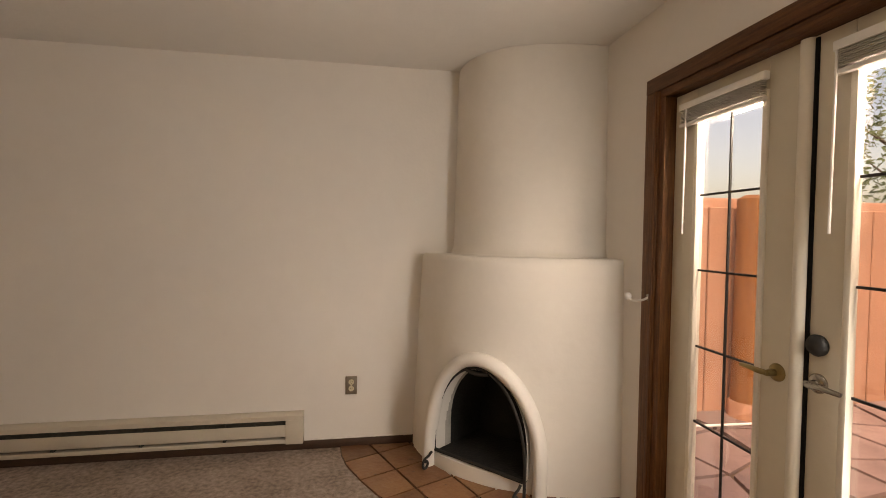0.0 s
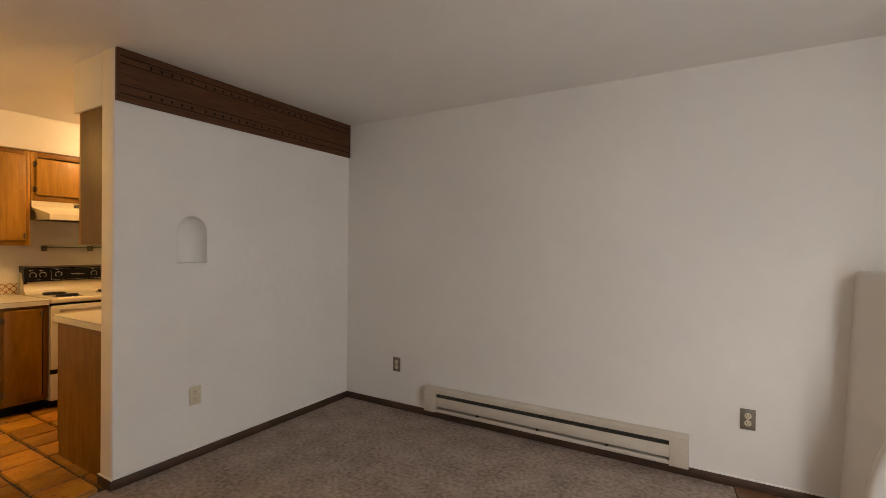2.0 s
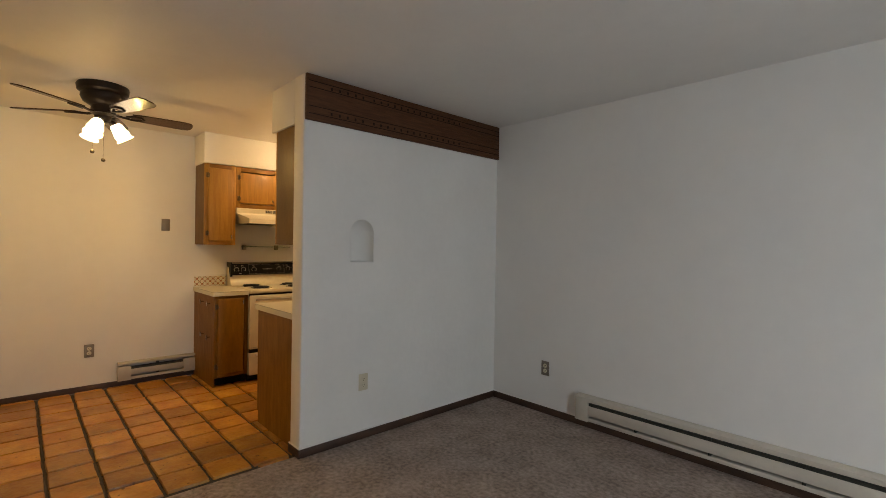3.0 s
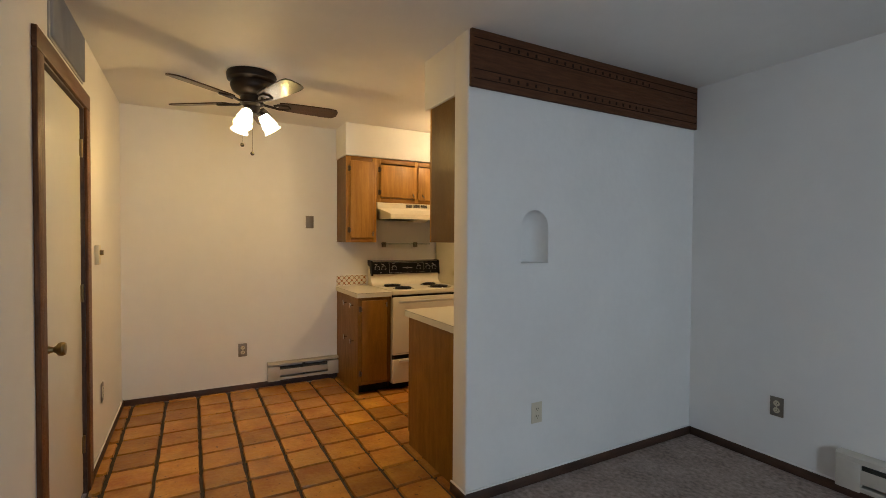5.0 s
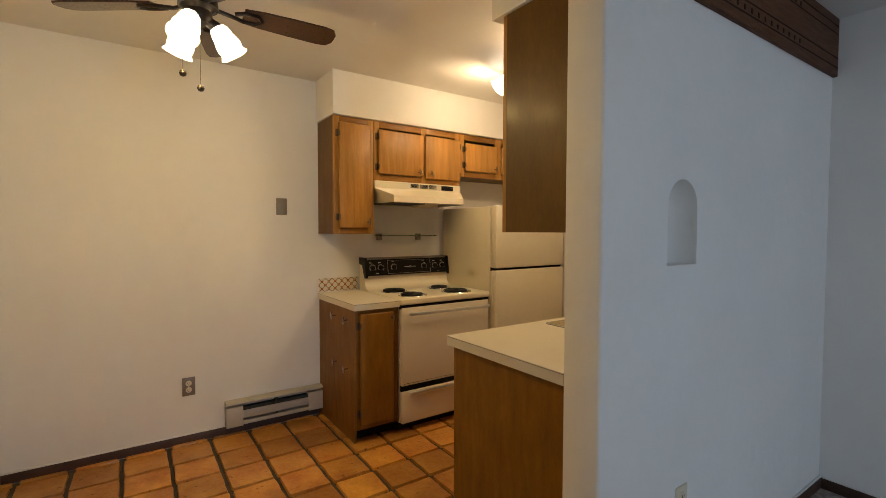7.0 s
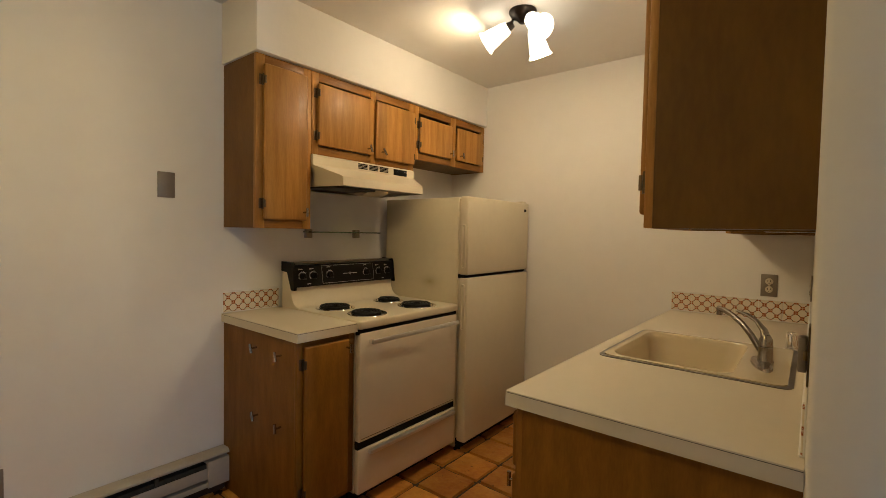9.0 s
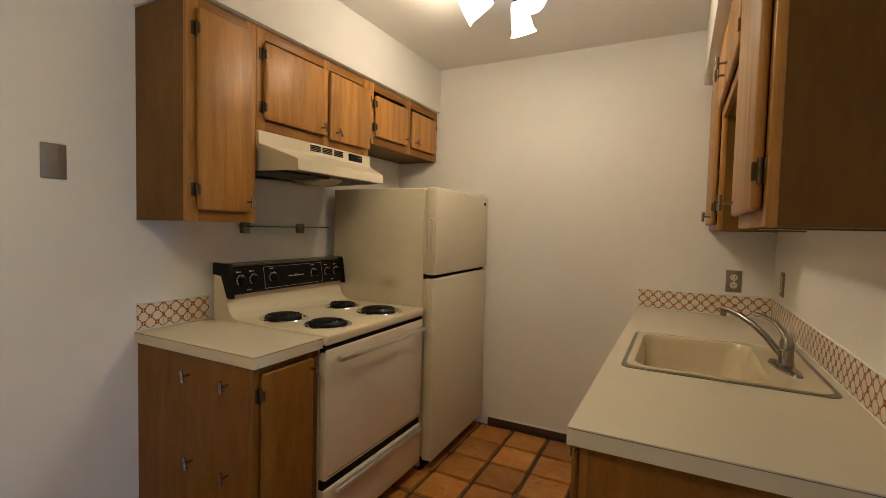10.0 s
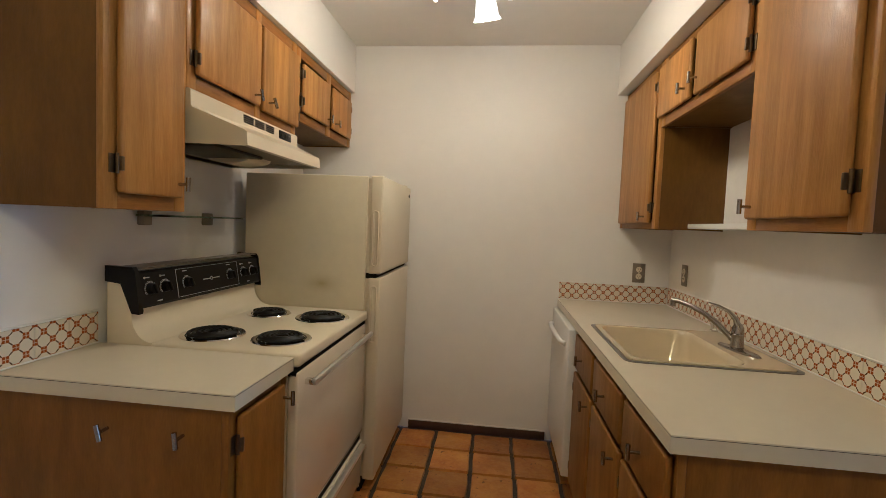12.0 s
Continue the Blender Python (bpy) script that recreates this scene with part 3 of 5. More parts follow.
def mini_blind(y0, y1, wand):
    b = thing("mini_blind", (FX - 0.03, (y0 + y1) / 2, 1.85), "raised clear-grey mini blind with white head rail", "blind", "blinds on the french doors")
    part("head_rail", box(FX - 0.034, FX - 0.010, y0, y1, 1.935, 1.965, 0.003), WHITE_M, b, "white head rail")
    for k in range(9):
        z = 1.884 + k * 0.0062
        part("slat", box(FX - 0.035 + 0.002 * (k % 2), FX - 0.011, y0 + 0.012, y1 - 0.012, z, z + 0.003), BLIND_M, b, smooth=None)
    part("bottom_rail", box(FX - 0.034, FX - 0.011, y0 + 0.006, y1 - 0.006, 1.864, 1.879, 0.003), WHITE_M, b, "white bottom rail")
    for y in (y0 + 0.07, y1 - 0.07):
        part("bracket", box(FX - 0.011, FX + 0.0, y - 0.012, y + 0.012, 1.94, 1.968, 0.002), WHITE_M, b)
    part("wand", cyl((FX - 0.036, wand, 1.935), (FX - 0.036, wand + 0.004, 1.40), 0.0042, seg=8), WHITE_M, b, "hanging tilt wand")


mini_blind(ga0 - 0.012, ga1 + 0.075, ga1 + 0.024)
mini_blind(gb0 - 0.055, gb1 + 0.040, gb1 + 0.024)

HX = E - 0.02
hook = thing("curtain_holdback", (HX, 2.165, 1.098), "silver curtain holdback with a white ball end", "holdback")
part("plate", lathe([(0, 0), (0.016, 0), (0.016, 0.004), (0, 0.006)], 16, pose(HX, 2.165, 1.100, 0, -90)), NICKEL, hook)
part("arm", tube([(HX, 2.165, 1.100), (HX - 0.022, 2.170, 1.088), (1.562, 2.195, 1.078), (1.552, 2.228, 1.078), (1.556, 2.258, 1.088)], 0.0055), STEEL, hook)
part("ball", lathe([(0, -0.020), (0.010, -0.017), (0.017, -0.010), (0.020, 0), (0.017, 0.010), (0.010, 0.017), (0, 0.020)], 18, pose(1.560, 2.270, 1.093)), WHITE_M, hook, "white ceramic ball")

# ---- kiva fireplace in the north-east corner ----
A0, B0, A1, B1 = 1.027, 0.81, 0.972, 0.785


def kiva(theta, z, out=0.0, top=False):
    """A point on the fireplace's bowed front: theta from the north wall to the east wall."""
    k = min(max(z / 1.263, 0), 1)
    a, b = A0 + (A1 - A0) * k, B0 + (B1 - B0) * k
    if top:
        a, b = 0.765 - 0.022 * (z - 1.26) / 1.2, 0.592 - 0.020 * (z - 1.26) / 1.2
    nrm = Vector((-math.cos(theta) / a, -math.sin(theta) / b, 0)).normalized()
    squared = 0.80 if top else 1.0
    return Vector((E - a * max(math.cos(theta), 0.0) ** squared, N - b * math.sin(theta) ** squared, z)) + nrm * out


def kiva_solid(levels, top):
    bm = bmesh.new()
    n, rings = 40, []
    for z, out in levels:
        rings.append([bm.verts.new(kiva(math.pi / 2 * k / n, z, out + 0.004 * noise.noise((k * 0.25, z * 3, 1.0)), top)) for k in range(n + 1)] + [bm.verts.new((E, N, z))])
    for a, b in zip(rings, rings[1:]):
        for k in range(len(a)):
            j = (k + 1) % len(a)
            bm.faces.new([a[k], a[j], b[j], b[k]])
    bm.faces.new(rings[0][::-1])
    bm.faces.new(rings[-1])
    return bm


fire = solo("fireplace", kiva_solid([(0, 0), (0.2, 0), (0.4, 0), (0.6, 0), (0.8, 0), (1.0, 0), (1.15, 0), (1.23, 0), (1.251, -0.004), (1.264, -0.018)], False), PLASTER_ROUGH,
            "white plastered corner kiva fireplace with arched opening", "fireplace", at=(1.1, 2.7, 0))
TH, OW, OZ0, OZ1 = radians(44), 0.298, 0.09, 0.645
oc = kiva(TH, 0.0)
on = Vector((-0.73, -0.683, 0)).normalized()
ou = Vector((-on.y, on.x, 0))


def arch_pts(w, z0, z1, n=22):
    """An upright arch as (sideways, height) pairs from foot to foot."""
    rise = z1 - z0 - 0.16
    return [(-w, z0)] + [(-w * math.cos(a), z0 + 0.16 + rise * math.sin(a)) for a in np.linspace(0, math.pi, n)] + [(w, z0)]


def firebox_shape(w, z0, z1, d0, d1, shrink, bm=None):
    bm = bm or bmesh.new()
    o = arch_pts(w, z0, z1)
    f = [bm.verts.new(oc + ou * s + on * d0 + Vector((0, 0, z))) for s, z in o]
    k = [bm.verts.new(oc + ou * s * shrink + on * d1 + Vector((0, 0, z0 + (z - z0) * shrink))) for s, z in o]
    return bm, f, k


bm, f, k = firebox_shape(OW, OZ0, OZ1, 0.15, -0.44, 0.93)
for i in range(len(f)):
    j = (i + 1) % len(f)
    bm.faces.new([f[i], f[j], k[j], k[i]])
bm.faces.new(f[::-1])
bm.faces.new(k)
carve(fire, bm)
for nm, d0, d1, s0, m_, lb in (("cheek", -0.050, -0.165, 0.985, CHEEK, "grey plaster cheeks"), ("firebox", -0.164, -0.43, 0.955, SOOT_DARK, "near-black firebox, soot and inner shade")):
    bm, f, k = firebox_shape(OW * s0, OZ0 + 0.004, OZ0 + (OZ1 - OZ0) * s0, d0, d1, 0.97 if nm == "cheek" else 0.855)
    for i in range(len(f) - (nm == "cheek")):
        j = (i + 1) % len(f)
        bm.faces.new([f[i], f[j], k[j], k[i]])
    if nm == "firebox":
        bm.faces.new(k)
    part(nm, bm, m_, fire, lb)


bm = bmesh.new()
ring = [oc + ou * a + on * b for a, b in ((-OW * 0.97, -0.035), (OW * 0.97, -0.035), (OW * 0.86, -0.42), (-OW * 0.86, -0.42))]
lo, hi = [bm.verts.new(p + Vector((0, 0, OZ0 - 0.01))) for p in ring], [bm.verts.new(p + Vector((0, 0, OZ0 + 0.006))) for p in ring]
bm.faces.new(hi)
for i in range(4):
    bm.faces.new([lo[i], lo[(i + 1) % 4], hi[(i + 1) % 4], hi[i]])
part("firebox_floor", bm, SOOT_DARK, fire, "near-black firebox floor, soot and inner shade")


def on_front(s, z, out):
    """Sideways s from the opening's middle, laid on the bowed front."""
    th = TH + s / 0.93
    return kiva(th, z, out)


rim = []
for s, z in arch_pts(OW + 0.052, 0.0, OZ1 + 0.052, 30):
    rim.append(on_front(s, z, 0.008))
rb = bmesh.new()
tube(rim, 0.054, 14, rb, flat=0.7)
part("arch_moulding", rb, PLASTER_ROUGH, fire, "raised rounded plaster moulding")
column = part("chimney", kiva_solid([(1.252, 0.03), (1.275, 0.012), (1.32, 0.0), (1.6, 0), (1.9, 0), (2.2, 0), (CEIL - 0.001, 0)], True), PLASTER_ROUGH, fire, "tapered white plaster chimney breast")

screen = thing("fire_screen", tuple(oc + on * 0.06), "black wrought iron arched fireplace screen frame with scroll feet", "fire screen")
sp = [oc + ou * s + on * -0.020 + Vector((0, 0, z)) for s, z in arch_pts(OW + 0.000, 0.012, OZ1 - 0.002, 26)]
part("frame", tube(sp, 0.009, 8), IRON, screen)
part("bottom_bar", tube([oc + ou * s + on * -0.020 + Vector((0, 0, 0.103)) for s in (-OW + 0.005, OW - 0.005)], 0.011, 8), IRON, screen)
part("top_grip", tube([oc + ou * s + on * -0.012 + Vector((0, 0, z)) for s, z in ((-0.075, 0.628), (-0.04, 0.618), (0, 0.614), (0.04, 0.618), (0.075, 0.628))], 0.012, 8), IRON, screen)
for sgn in (-1, 1):
    base = oc + ou * sgn * (OW - 0.005) + on * 0.012
    pts = []
    for k in range(22):
        a = k / 21 * 2.2 * math.pi
        r = 0.034 - 0.0010 * k
        pts.append(base + on * (0.055 + r * math.sin(a) * 0.9) + Vector((0, 0, 0.046 + r * math.cos(a))))
    part("scroll_foot", tube([base + Vector((0, 0, 0.10)), base + on * 0.025 + Vector((0, 0, 0.086))] + pts, 0.0075, 8), IRON, screen)


# ---- heaters, outlets, switches ----
def heater(name, length, m_, label, m, H=0.188, lip=0.038):
    """A baseboard convector along local x, its back on local y = 0."""
    h = thing(name, (0, 0, 0), label, "heater")
    L, D = length, 0.065
    part("back_plate", box(0, L, -0.006, 0, 0, H, 0.002), m_, h)
    part("top_cover", prism([(0, H), (-D + 0.012, H), (-D, H - 0.010), (-D, H - lip), (-D + 0.004, H - lip), (-D + 0.004, H - 0.012), (-0.005, H - 0.006)], 0.0, L, "x"), m_, h)
    part("front_panel", box(0.001, L - 0.001, -D + 0.001, -D + 0.006, 0.048, H - 0.066, 0.002), m_, h)
    part("bottom_lip", box(0, L, -D + 0.004, -0.006, 0.004, 0.030, 0.003), m_, h)
    part("element", box(0.1, L - 0.1, -D + 0.018, -0.008, 0.05, H - 0.05), FIN, h, "dark heating fins")
    for x0, x1 in ((0, 0.105), (L - 0.105, L)):
        part("end_cap", box(x0, x1, -D - 0.002, -0.004, 0.0, H - 0.036, 0.003), m_, h)
    for k in range(1, max(2, int(L / 0.4))):
        part("support", box(L * k / max(2, int(L / 0.4)) - 0.008, L * k / max(2, int(L / 0.4)) + 0.008, -D + 0.008, -0.006, 0.03, H - 0.03), FIN, h)
    h.matrix_world = m
    return h


heater("baseboard_heater", 1.868, HEATER_M, "long beige electric baseboard heater on the living room wall", pose(-1.968, N, 0.062))
heater("baseboard_heater", 0.655, HEATER_W_M, "short grey-beige electric baseboard heater in the dining area", pose(W, 0.668, 0.060, 0, 0, 90), 0.168, 0.020)


def outlet(plate, insert, label, m, kind="duplex"):
    """A wall plate in the local x-z plane that looks towards local -y."""
    o = thing("wall_outlet" if kind == "duplex" else "wall_plate", (0, 0, 0), label, "outlet" if kind == "duplex" else "switch plate")
    part("plate", box(-0.037, 0.037, -0.006, 0, -0.059, 0.059, 0.0025), plate, o)
    if kind == "duplex":
        for z in (0.021, -0.021):
            r = part("receptacle", lathe([(0, 0.0095), (0.0165, 0.0095), (0.0175, 0.008), (0.0175, 0.005)], 18, Matrix.Translation((0, 0, z)) @ pose(0, 0, 0, 90)), insert, o)
            for x in (-0.006, 0.006):
                part("slot", box(x - 0.0012, x + 0.0012, -0.0105, -0.009, z - 0.002, z + 0.007), BLACK_GAP_SHADE, r, smooth=None)
            part("slot", cyl((0, -0.0105, z - 0.009), (0, -0.009, z - 0.009), 0.0025, seg=8), BLACK_GAP_SHADE, r)
        part("screw", cyl((0, -0.0075, 0), (0, -0.0055, 0), 0.0035, seg=8), insert, o)
    else:
        for z in (0.042, -0.042):
            part("screw", cyl((0, -0.0075, z), (0, -0.0055, z), 0.0035, seg=8), plate, o)
    o.matrix_world = m
    return o


outlet(PLATE, IVORY, "stainless wall plate with ivory duplex outlet", pose(-2.286, N, 0.372))
outlet(PLATE, IVORY, "stainless wall plate with ivory duplex outlet", pose(0.193, N, 0.400))
outlet(IVORY, IVORY, "ivory duplex wall outlet on the partition", pose(P, 1.779, 0.400, 0, 0, 90))
outlet(PLATE, IVORY, "stainless wall plate with ivory duplex outlet", pose(W, 0.460, 0.368, 0, 0, 90))
outlet(PLATE, IVORY, "stainless wall plate with ivory duplex outlet", pose(-4.395, S, 0.402, 0, 0, 180))
outlet(PLATE, IVORY, "stainless wall plate with ivory duplex outlet above counter", pose(-3.169, N, 1.097))
outlet(PLATE, IVORY, "stainless wall plate with ivory duplex outlet above counter", pose(PK, 2.965, 1.116, 0, 0, -90))
outlet(PLATE, IVORY, "blank stainless wall plate", pose(W, 1.057, 1.541, 0, 0, 90), "blank")
jb = thing("open_outlet", (PK, 1.455, 1.10), "wall outlet with its cover missing, brass strap showing", "outlet")
part("box", box(PK - 0.004, PK, 1.420, 1.490, 1.040, 1.165, 0.003), BRONZE, jb, "dark recessed metal box")
part("receptacle", box(PK - 0.020, PK - 0.004, 1.438, 1.472, 1.065, 1.140, 0.004), PLATE, jb)
part("strap", box(PK - 0.012, PK - 0.003, 1.434, 1.476, 1.092, 1.112, 0.002), BRASS, jb, "yellow brass strap")
sw = thing("dimmer_switch", (-4.235, S, 1.277), "ivory rotary dimmer switch", "switch")
part("plate", box(-4.272, -4.198, S, S + 0.022, 1.218, 1.336, 0.004), IVORY, sw)
part("dial", lathe([(0, 0.022), (0.017, 0.022), (0.015, 0.040), (0, 0.041)], 18, pose(-4.235, S, 1.29, -90)), BRASS, sw, "brass dial")


# ---- cabinets ----
def t_pull(parent, at, normal, bar=(0, 0, 1), length=0.042, tilt=0.0):
    """A stubby T-bar pull: a stem and a short bar."""
    at, nrm, bar = Vector(at), Vector(normal).normalized(), Vector(bar).normalized()
    bar = (Matrix.Rotation(tilt, 3, nrm) @ bar).normalized()
    p = part("handle", cyl(at, at + nrm * 0.028, 0.0045, seg=10), NICKEL, parent, "brushed nickel T-bar pull")
    part("bar", cyl(at + nrm * 0.030 - bar * length / 2, at + nrm * 0.030 + bar * length / 2, 0.0062, seg=12), NICKEL, p)


def hinge(parent, x, y, z, nx, ny_side):
    """A small wrapped cabinet hinge on a face whose normal is +-x; ny_side: which way the frame lies."""
    h = part("hinge", box(min(x, x + nx * 0.003), max(x, x + nx * 0.003), min(y, y + ny_side * 0.018), max(y, y + ny_side * 0.018), z - 0.024, z + 0.024, 0.001), BRONZE, parent, "dark bronze hinge")
    part("knuckle", cyl((x + nx * 0.008, y - ny_side * 0.002, z - 0.026), (x + nx * 0.008, y - ny_side * 0.002, z + 0.026), 0.0065, seg=10), BRONZE, h)
    part("leaf", box(min(x + nx * 0.012, x + nx * 0.023), max(x + nx * 0.012, x + nx * 0.023), min(y - ny_side * 0.008, y), max(y - ny_side * 0.008, y), z - 0.018, z + 0.018, 0.001), BRONZE, h)


def slab_door(parent, xf, nx, y0, y1, z0, z1, hinge_at, pull, m_=None, pull_tilt=0.0, name="door", planks=3, bar=(0, 0, 1)):
    """An overlay door of glued staves with softened edges, on a face at xf with normal +-x. hinge_at: 'lo', 'hi' or None in y."""
    m_ = m_ or CAB
    xa, xb = (xf + 0.002, xf + 0.021) if nx > 0 else (xf - 0.021, xf - 0.002)
    d = part(name, box(xa, xb, y0, y1, z0, z1, 0.008, seg=3), m_, parent)
    if hinge_at:
        y, sd = (y0, -1) if hinge_at == "lo" else (y1, 1)
        gap = 0.075 if z1 - z0 > 0.5 else 0.05
        for z in (z0 + gap, z1 - gap):
            hinge(d, xf, y, z, nx, sd)
    if pull:
        t_pull(d, (xf + nx * 0.021, pull[0], pull[1]), (nx, 0, 0), bar, tilt=pull_tilt)
    return d


def frame_box(thing_ob, xb, xf, y0, y1, z0, z1, nx, side_m=None, stiles=(), face=0.045, bottom=True, face_m=None, rails=True):
    """A cabinet carcass from the wall plane xb to the face plane xf, with side panels, floor, top, back and a face frame."""
    side_m = side_m or PANEL
    lo, hi = min(xb, xf - nx * 0.019), max(xb, xf - nx * 0.019)
    part("side_panel", box(lo, hi, y0 + 0.001, y0 + 0.014, z0, z1), side_m, thing_ob, "stained plywood side")
    part("side_panel", box(lo, hi, y1 - 0.014, y1 - 0.001, z0, z1), side_m, thing_ob, "stained plywood side")
    part("bottom_panel", box(lo, hi, y0 + 0.014, y1 - 0.014, z0 + 0.004, z0 + 0.016), side_m, thing_ob)
    part("top_panel", box(lo, hi, y0 + 0.014, y1 - 0.014, z1 - 0.014, z1 - 0.002), side_m, thing_ob)
    fl, fh = min(xf, xf - nx * 0.019), max(xf, xf - nx * 0.019)
    for a, b in ((y0, y0 + face), (y1 - face, y1), *stiles):
        part("stile", box(fl, fh, a, b, z0, z1, 0.002), face_m or CAB, thing_ob)
    cuts = sorted([y0 + face, y1 - face] + [v for ab in stiles for v in ab])
    for a, b in zip(cuts[::2], cuts[1::2]):
        part("rail", box(fl + 0.001, fh - 0.001, a, b, z0, z0 + face, 0.002), CAB_H, thing_ob)
        part("rail", box(fl + 0.001, fh - 0.001, a, b, z1 - face, z1, 0.002), CAB_H, thing_ob)


WF = -5.016
ZT = SOF - 0.003
ca = thing("wall_cabinet", (W, 1.47, 1.35), "tall honey oak wall cabinet with one door beside the hood", "cabinet", "stove side wall cabinets")
frame_box(ca, W, WF, 1.322, 1.622, 1.350, ZT, 1)
slab_door(ca, WF, 1, 1.356, 1.590, 1.391, 2.117, "lo", (1.568, 1.432))
cb = thing("wall_cabinet", (W, 2.0, 1.737), "short honey oak two-door wall cabinet above the hood", "cabinet", "stove side wall cabinets")
frame_box(cb, W, WF, 1.624, 2.392, 1.737, ZT, 1, stiles=((2.025, 2.065),))
slab_door(cb, WF, 1, 1.655, 2.037, 1.784, 2.102, "lo", (1.990, 1.815), pull_tilt=0.35)
slab_door(cb, WF, 1, 2.055, 2.387, 1.772, 2.103, "hi", (2.098, 1.812), pull_tilt=0.6)
cc = thing("wall_cabinet", (W, 2.8, 1.815), "short honey oak two-door wall cabinet above the fridge", "cabinet", "stove side wall cabinets")
frame_box(cc, W, WF, 2.394, N - 0.002, 1.815, ZT, 1, stiles=((2.775, 2.838),))
slab_door(cc, WF, 1, 2.438, 2.775, 1.861, 2.090, "lo", (2.748, 1.895))
slab_door(cc, WF, 1, 2.836, 3.155, 1.861, 2.094, "hi", (2.868, 1.895), pull_tilt=0.2)

EF = -3.297
cr = thing("wall_cabinet", (PK, 2.88, 1.365), "tall honey oak wall cabinet beside the end wall", "cabinet", "sink side wall cabinets")
frame_box(cr, PK, EF, 2.572, N - 0.002, 1.365, ZT, -1)
slab_door(cr, EF, -1, 2.622, 3.165, 1.393, 2.118, "lo", (2.675, 1.425))
cm = thing("wall_cabinet", (PK, 2.16, 1.84), "short honey oak two-door wall cabinet above the sink", "cabinet", "sink side wall cabinets")
frame_box(cm, PK, EF, 1.764, 2.570, 1.842, ZT, -1)
slab_door(cm, EF, -1, 2.225, 2.585, 1.884, 2.118, None, (2.258, 1.930))
slab_door(cm, EF, -1, 1.800, 2.180, 1.880, 2.118, "lo", (2.150, 1.940))
ct = thing("wall_cabinet", (PK, 1.54, 1.365), "tall honey oak wall cabinet with dark plywood side", "cabinet", "sink side wall cabinets")
frame_box(ct, PK, EF, PEND + 0.012, 1.762, 1.365, ZT, -1)
slab_door(ct, EF, -1, 1.352, 1.745, 1.397, 2.120, "lo", (1.708, 1.432))
ws = solo("wall_shelf", box(-3.150, PK, 1.764, 2.570, 1.372, 1.394, 0.003), WHITE_M, "narrow white shelf board fixed between the wall cabinets", "shelf")

# base cabinet beside the stove
CT = 0.91
BF = -4.675
bc = thing("base_cabinet", (-5.0, 1.48, 0), "honey oak base cabinet with one door and four side pulls", "cabinet")
part("side_panel", box(W, BF - 0.019, 1.325, 1.340, 0.0, 0.870), CAB_RED, bc, "stained plywood end panel")
part("side_panel", box(W, BF - 0.019, 1.620, 1.634, 0.10, 0.870), PANEL, bc)
part("bottom_panel", box(W, BF - 0.019, 1.340, 1.620, 0.10, 0.115), PANEL, bc)
for a, b in ((1.325, 1.362), (1.602, 1.634)):
    part("stile", box(BF - 0.019, BF, a, b, 0.095, 0.870, 0.002), CAB_RED, bc)
part("rail", box(BF - 0.018, BF - 0.001, 1.362, 1.602, 0.095, 0.14), CAB_H, bc)
part("rail", box(BF - 0.018, BF - 0.001, 1.362, 1.602, 0.83, 0.870), CAB_H, bc)
# Toe board in near black stands in for the dark gap underneath.
part("toe_kick", box(BF - 0.09, BF - 0.075, 1.340, 1.634, 0.0, 0.095), BLACK_GAP_SHADE, bc, "black recessed toe kick")
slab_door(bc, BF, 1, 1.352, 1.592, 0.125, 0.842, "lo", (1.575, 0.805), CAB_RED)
for x, z in ((-5.004, 0.790), (-4.796, 0.790), (-4.990, 0.474), (-4.795, 0.470)):
    t_pull(bc, (x, 1.325, z), (0, -1, 0), tilt=0.25 if x < -4.9 else 0.1)


def worktop(name, x0, x1, y0, y1, front, end, label):
    """A laminate counter with a built-up edge; front: which x side is the open one; end: which y side shows."""
    w = solo(name, box(x0, x1, y0, y1, CT - 0.004, CT, 0.0008, seg=1), LAMINATE, label, "countertop")
    fx0, fx1 = (x1 - 0.02, x1) if front > 0 else (x0, x0 + 0.02)
    part("front_edge", box(fx0, fx1, y0, y1, CT - 0.042, CT - 0.0055), LAM_EDGE, w, "square laminate edge")
    part("end_edge", box(x0 + (0.02 if front < 0 else 0), x1 - (0.02 if front > 0 else 0), y0, y0 + 0.02, CT - 0.042, CT - 0.0055), LAM_EDGE, w, "square laminate edge")
    part("seam", box(x0 + 0.001, x1 - 0.001, y0 + 0.001, y1 - 0.001, CT - 0.0056, CT - 0.0039), SEAM, w, "dark laminate seam", smooth=None)
    part("core", box(x0 + 0.02, x1 - 0.02, y0 + 0.02, y1, CT - 0.038, CT - 0.0057), SEAM, w, smooth=None)
    return w


worktop("countertop", W, -4.652, 1.312, 1.636, 1, -1, "small cream laminate countertop beside the stove")
CRX = -3.644
wt = worktop("countertop", CRX, PK, 1.312, N, -1, -1, "long cream laminate countertop with inset sink")
SX0, SX1, SY0, SY1 = -3.592, -3.022, 1.860, 2.462
for o in (wt, *[c for c in wt.children if c.name.startswith(("seam", "core"))]):
    carve(o, box(SX0 + 0.015, SX1 - 0.015, SY0 + 0.015, SY1 - 0.015, 0.5, 1.2))


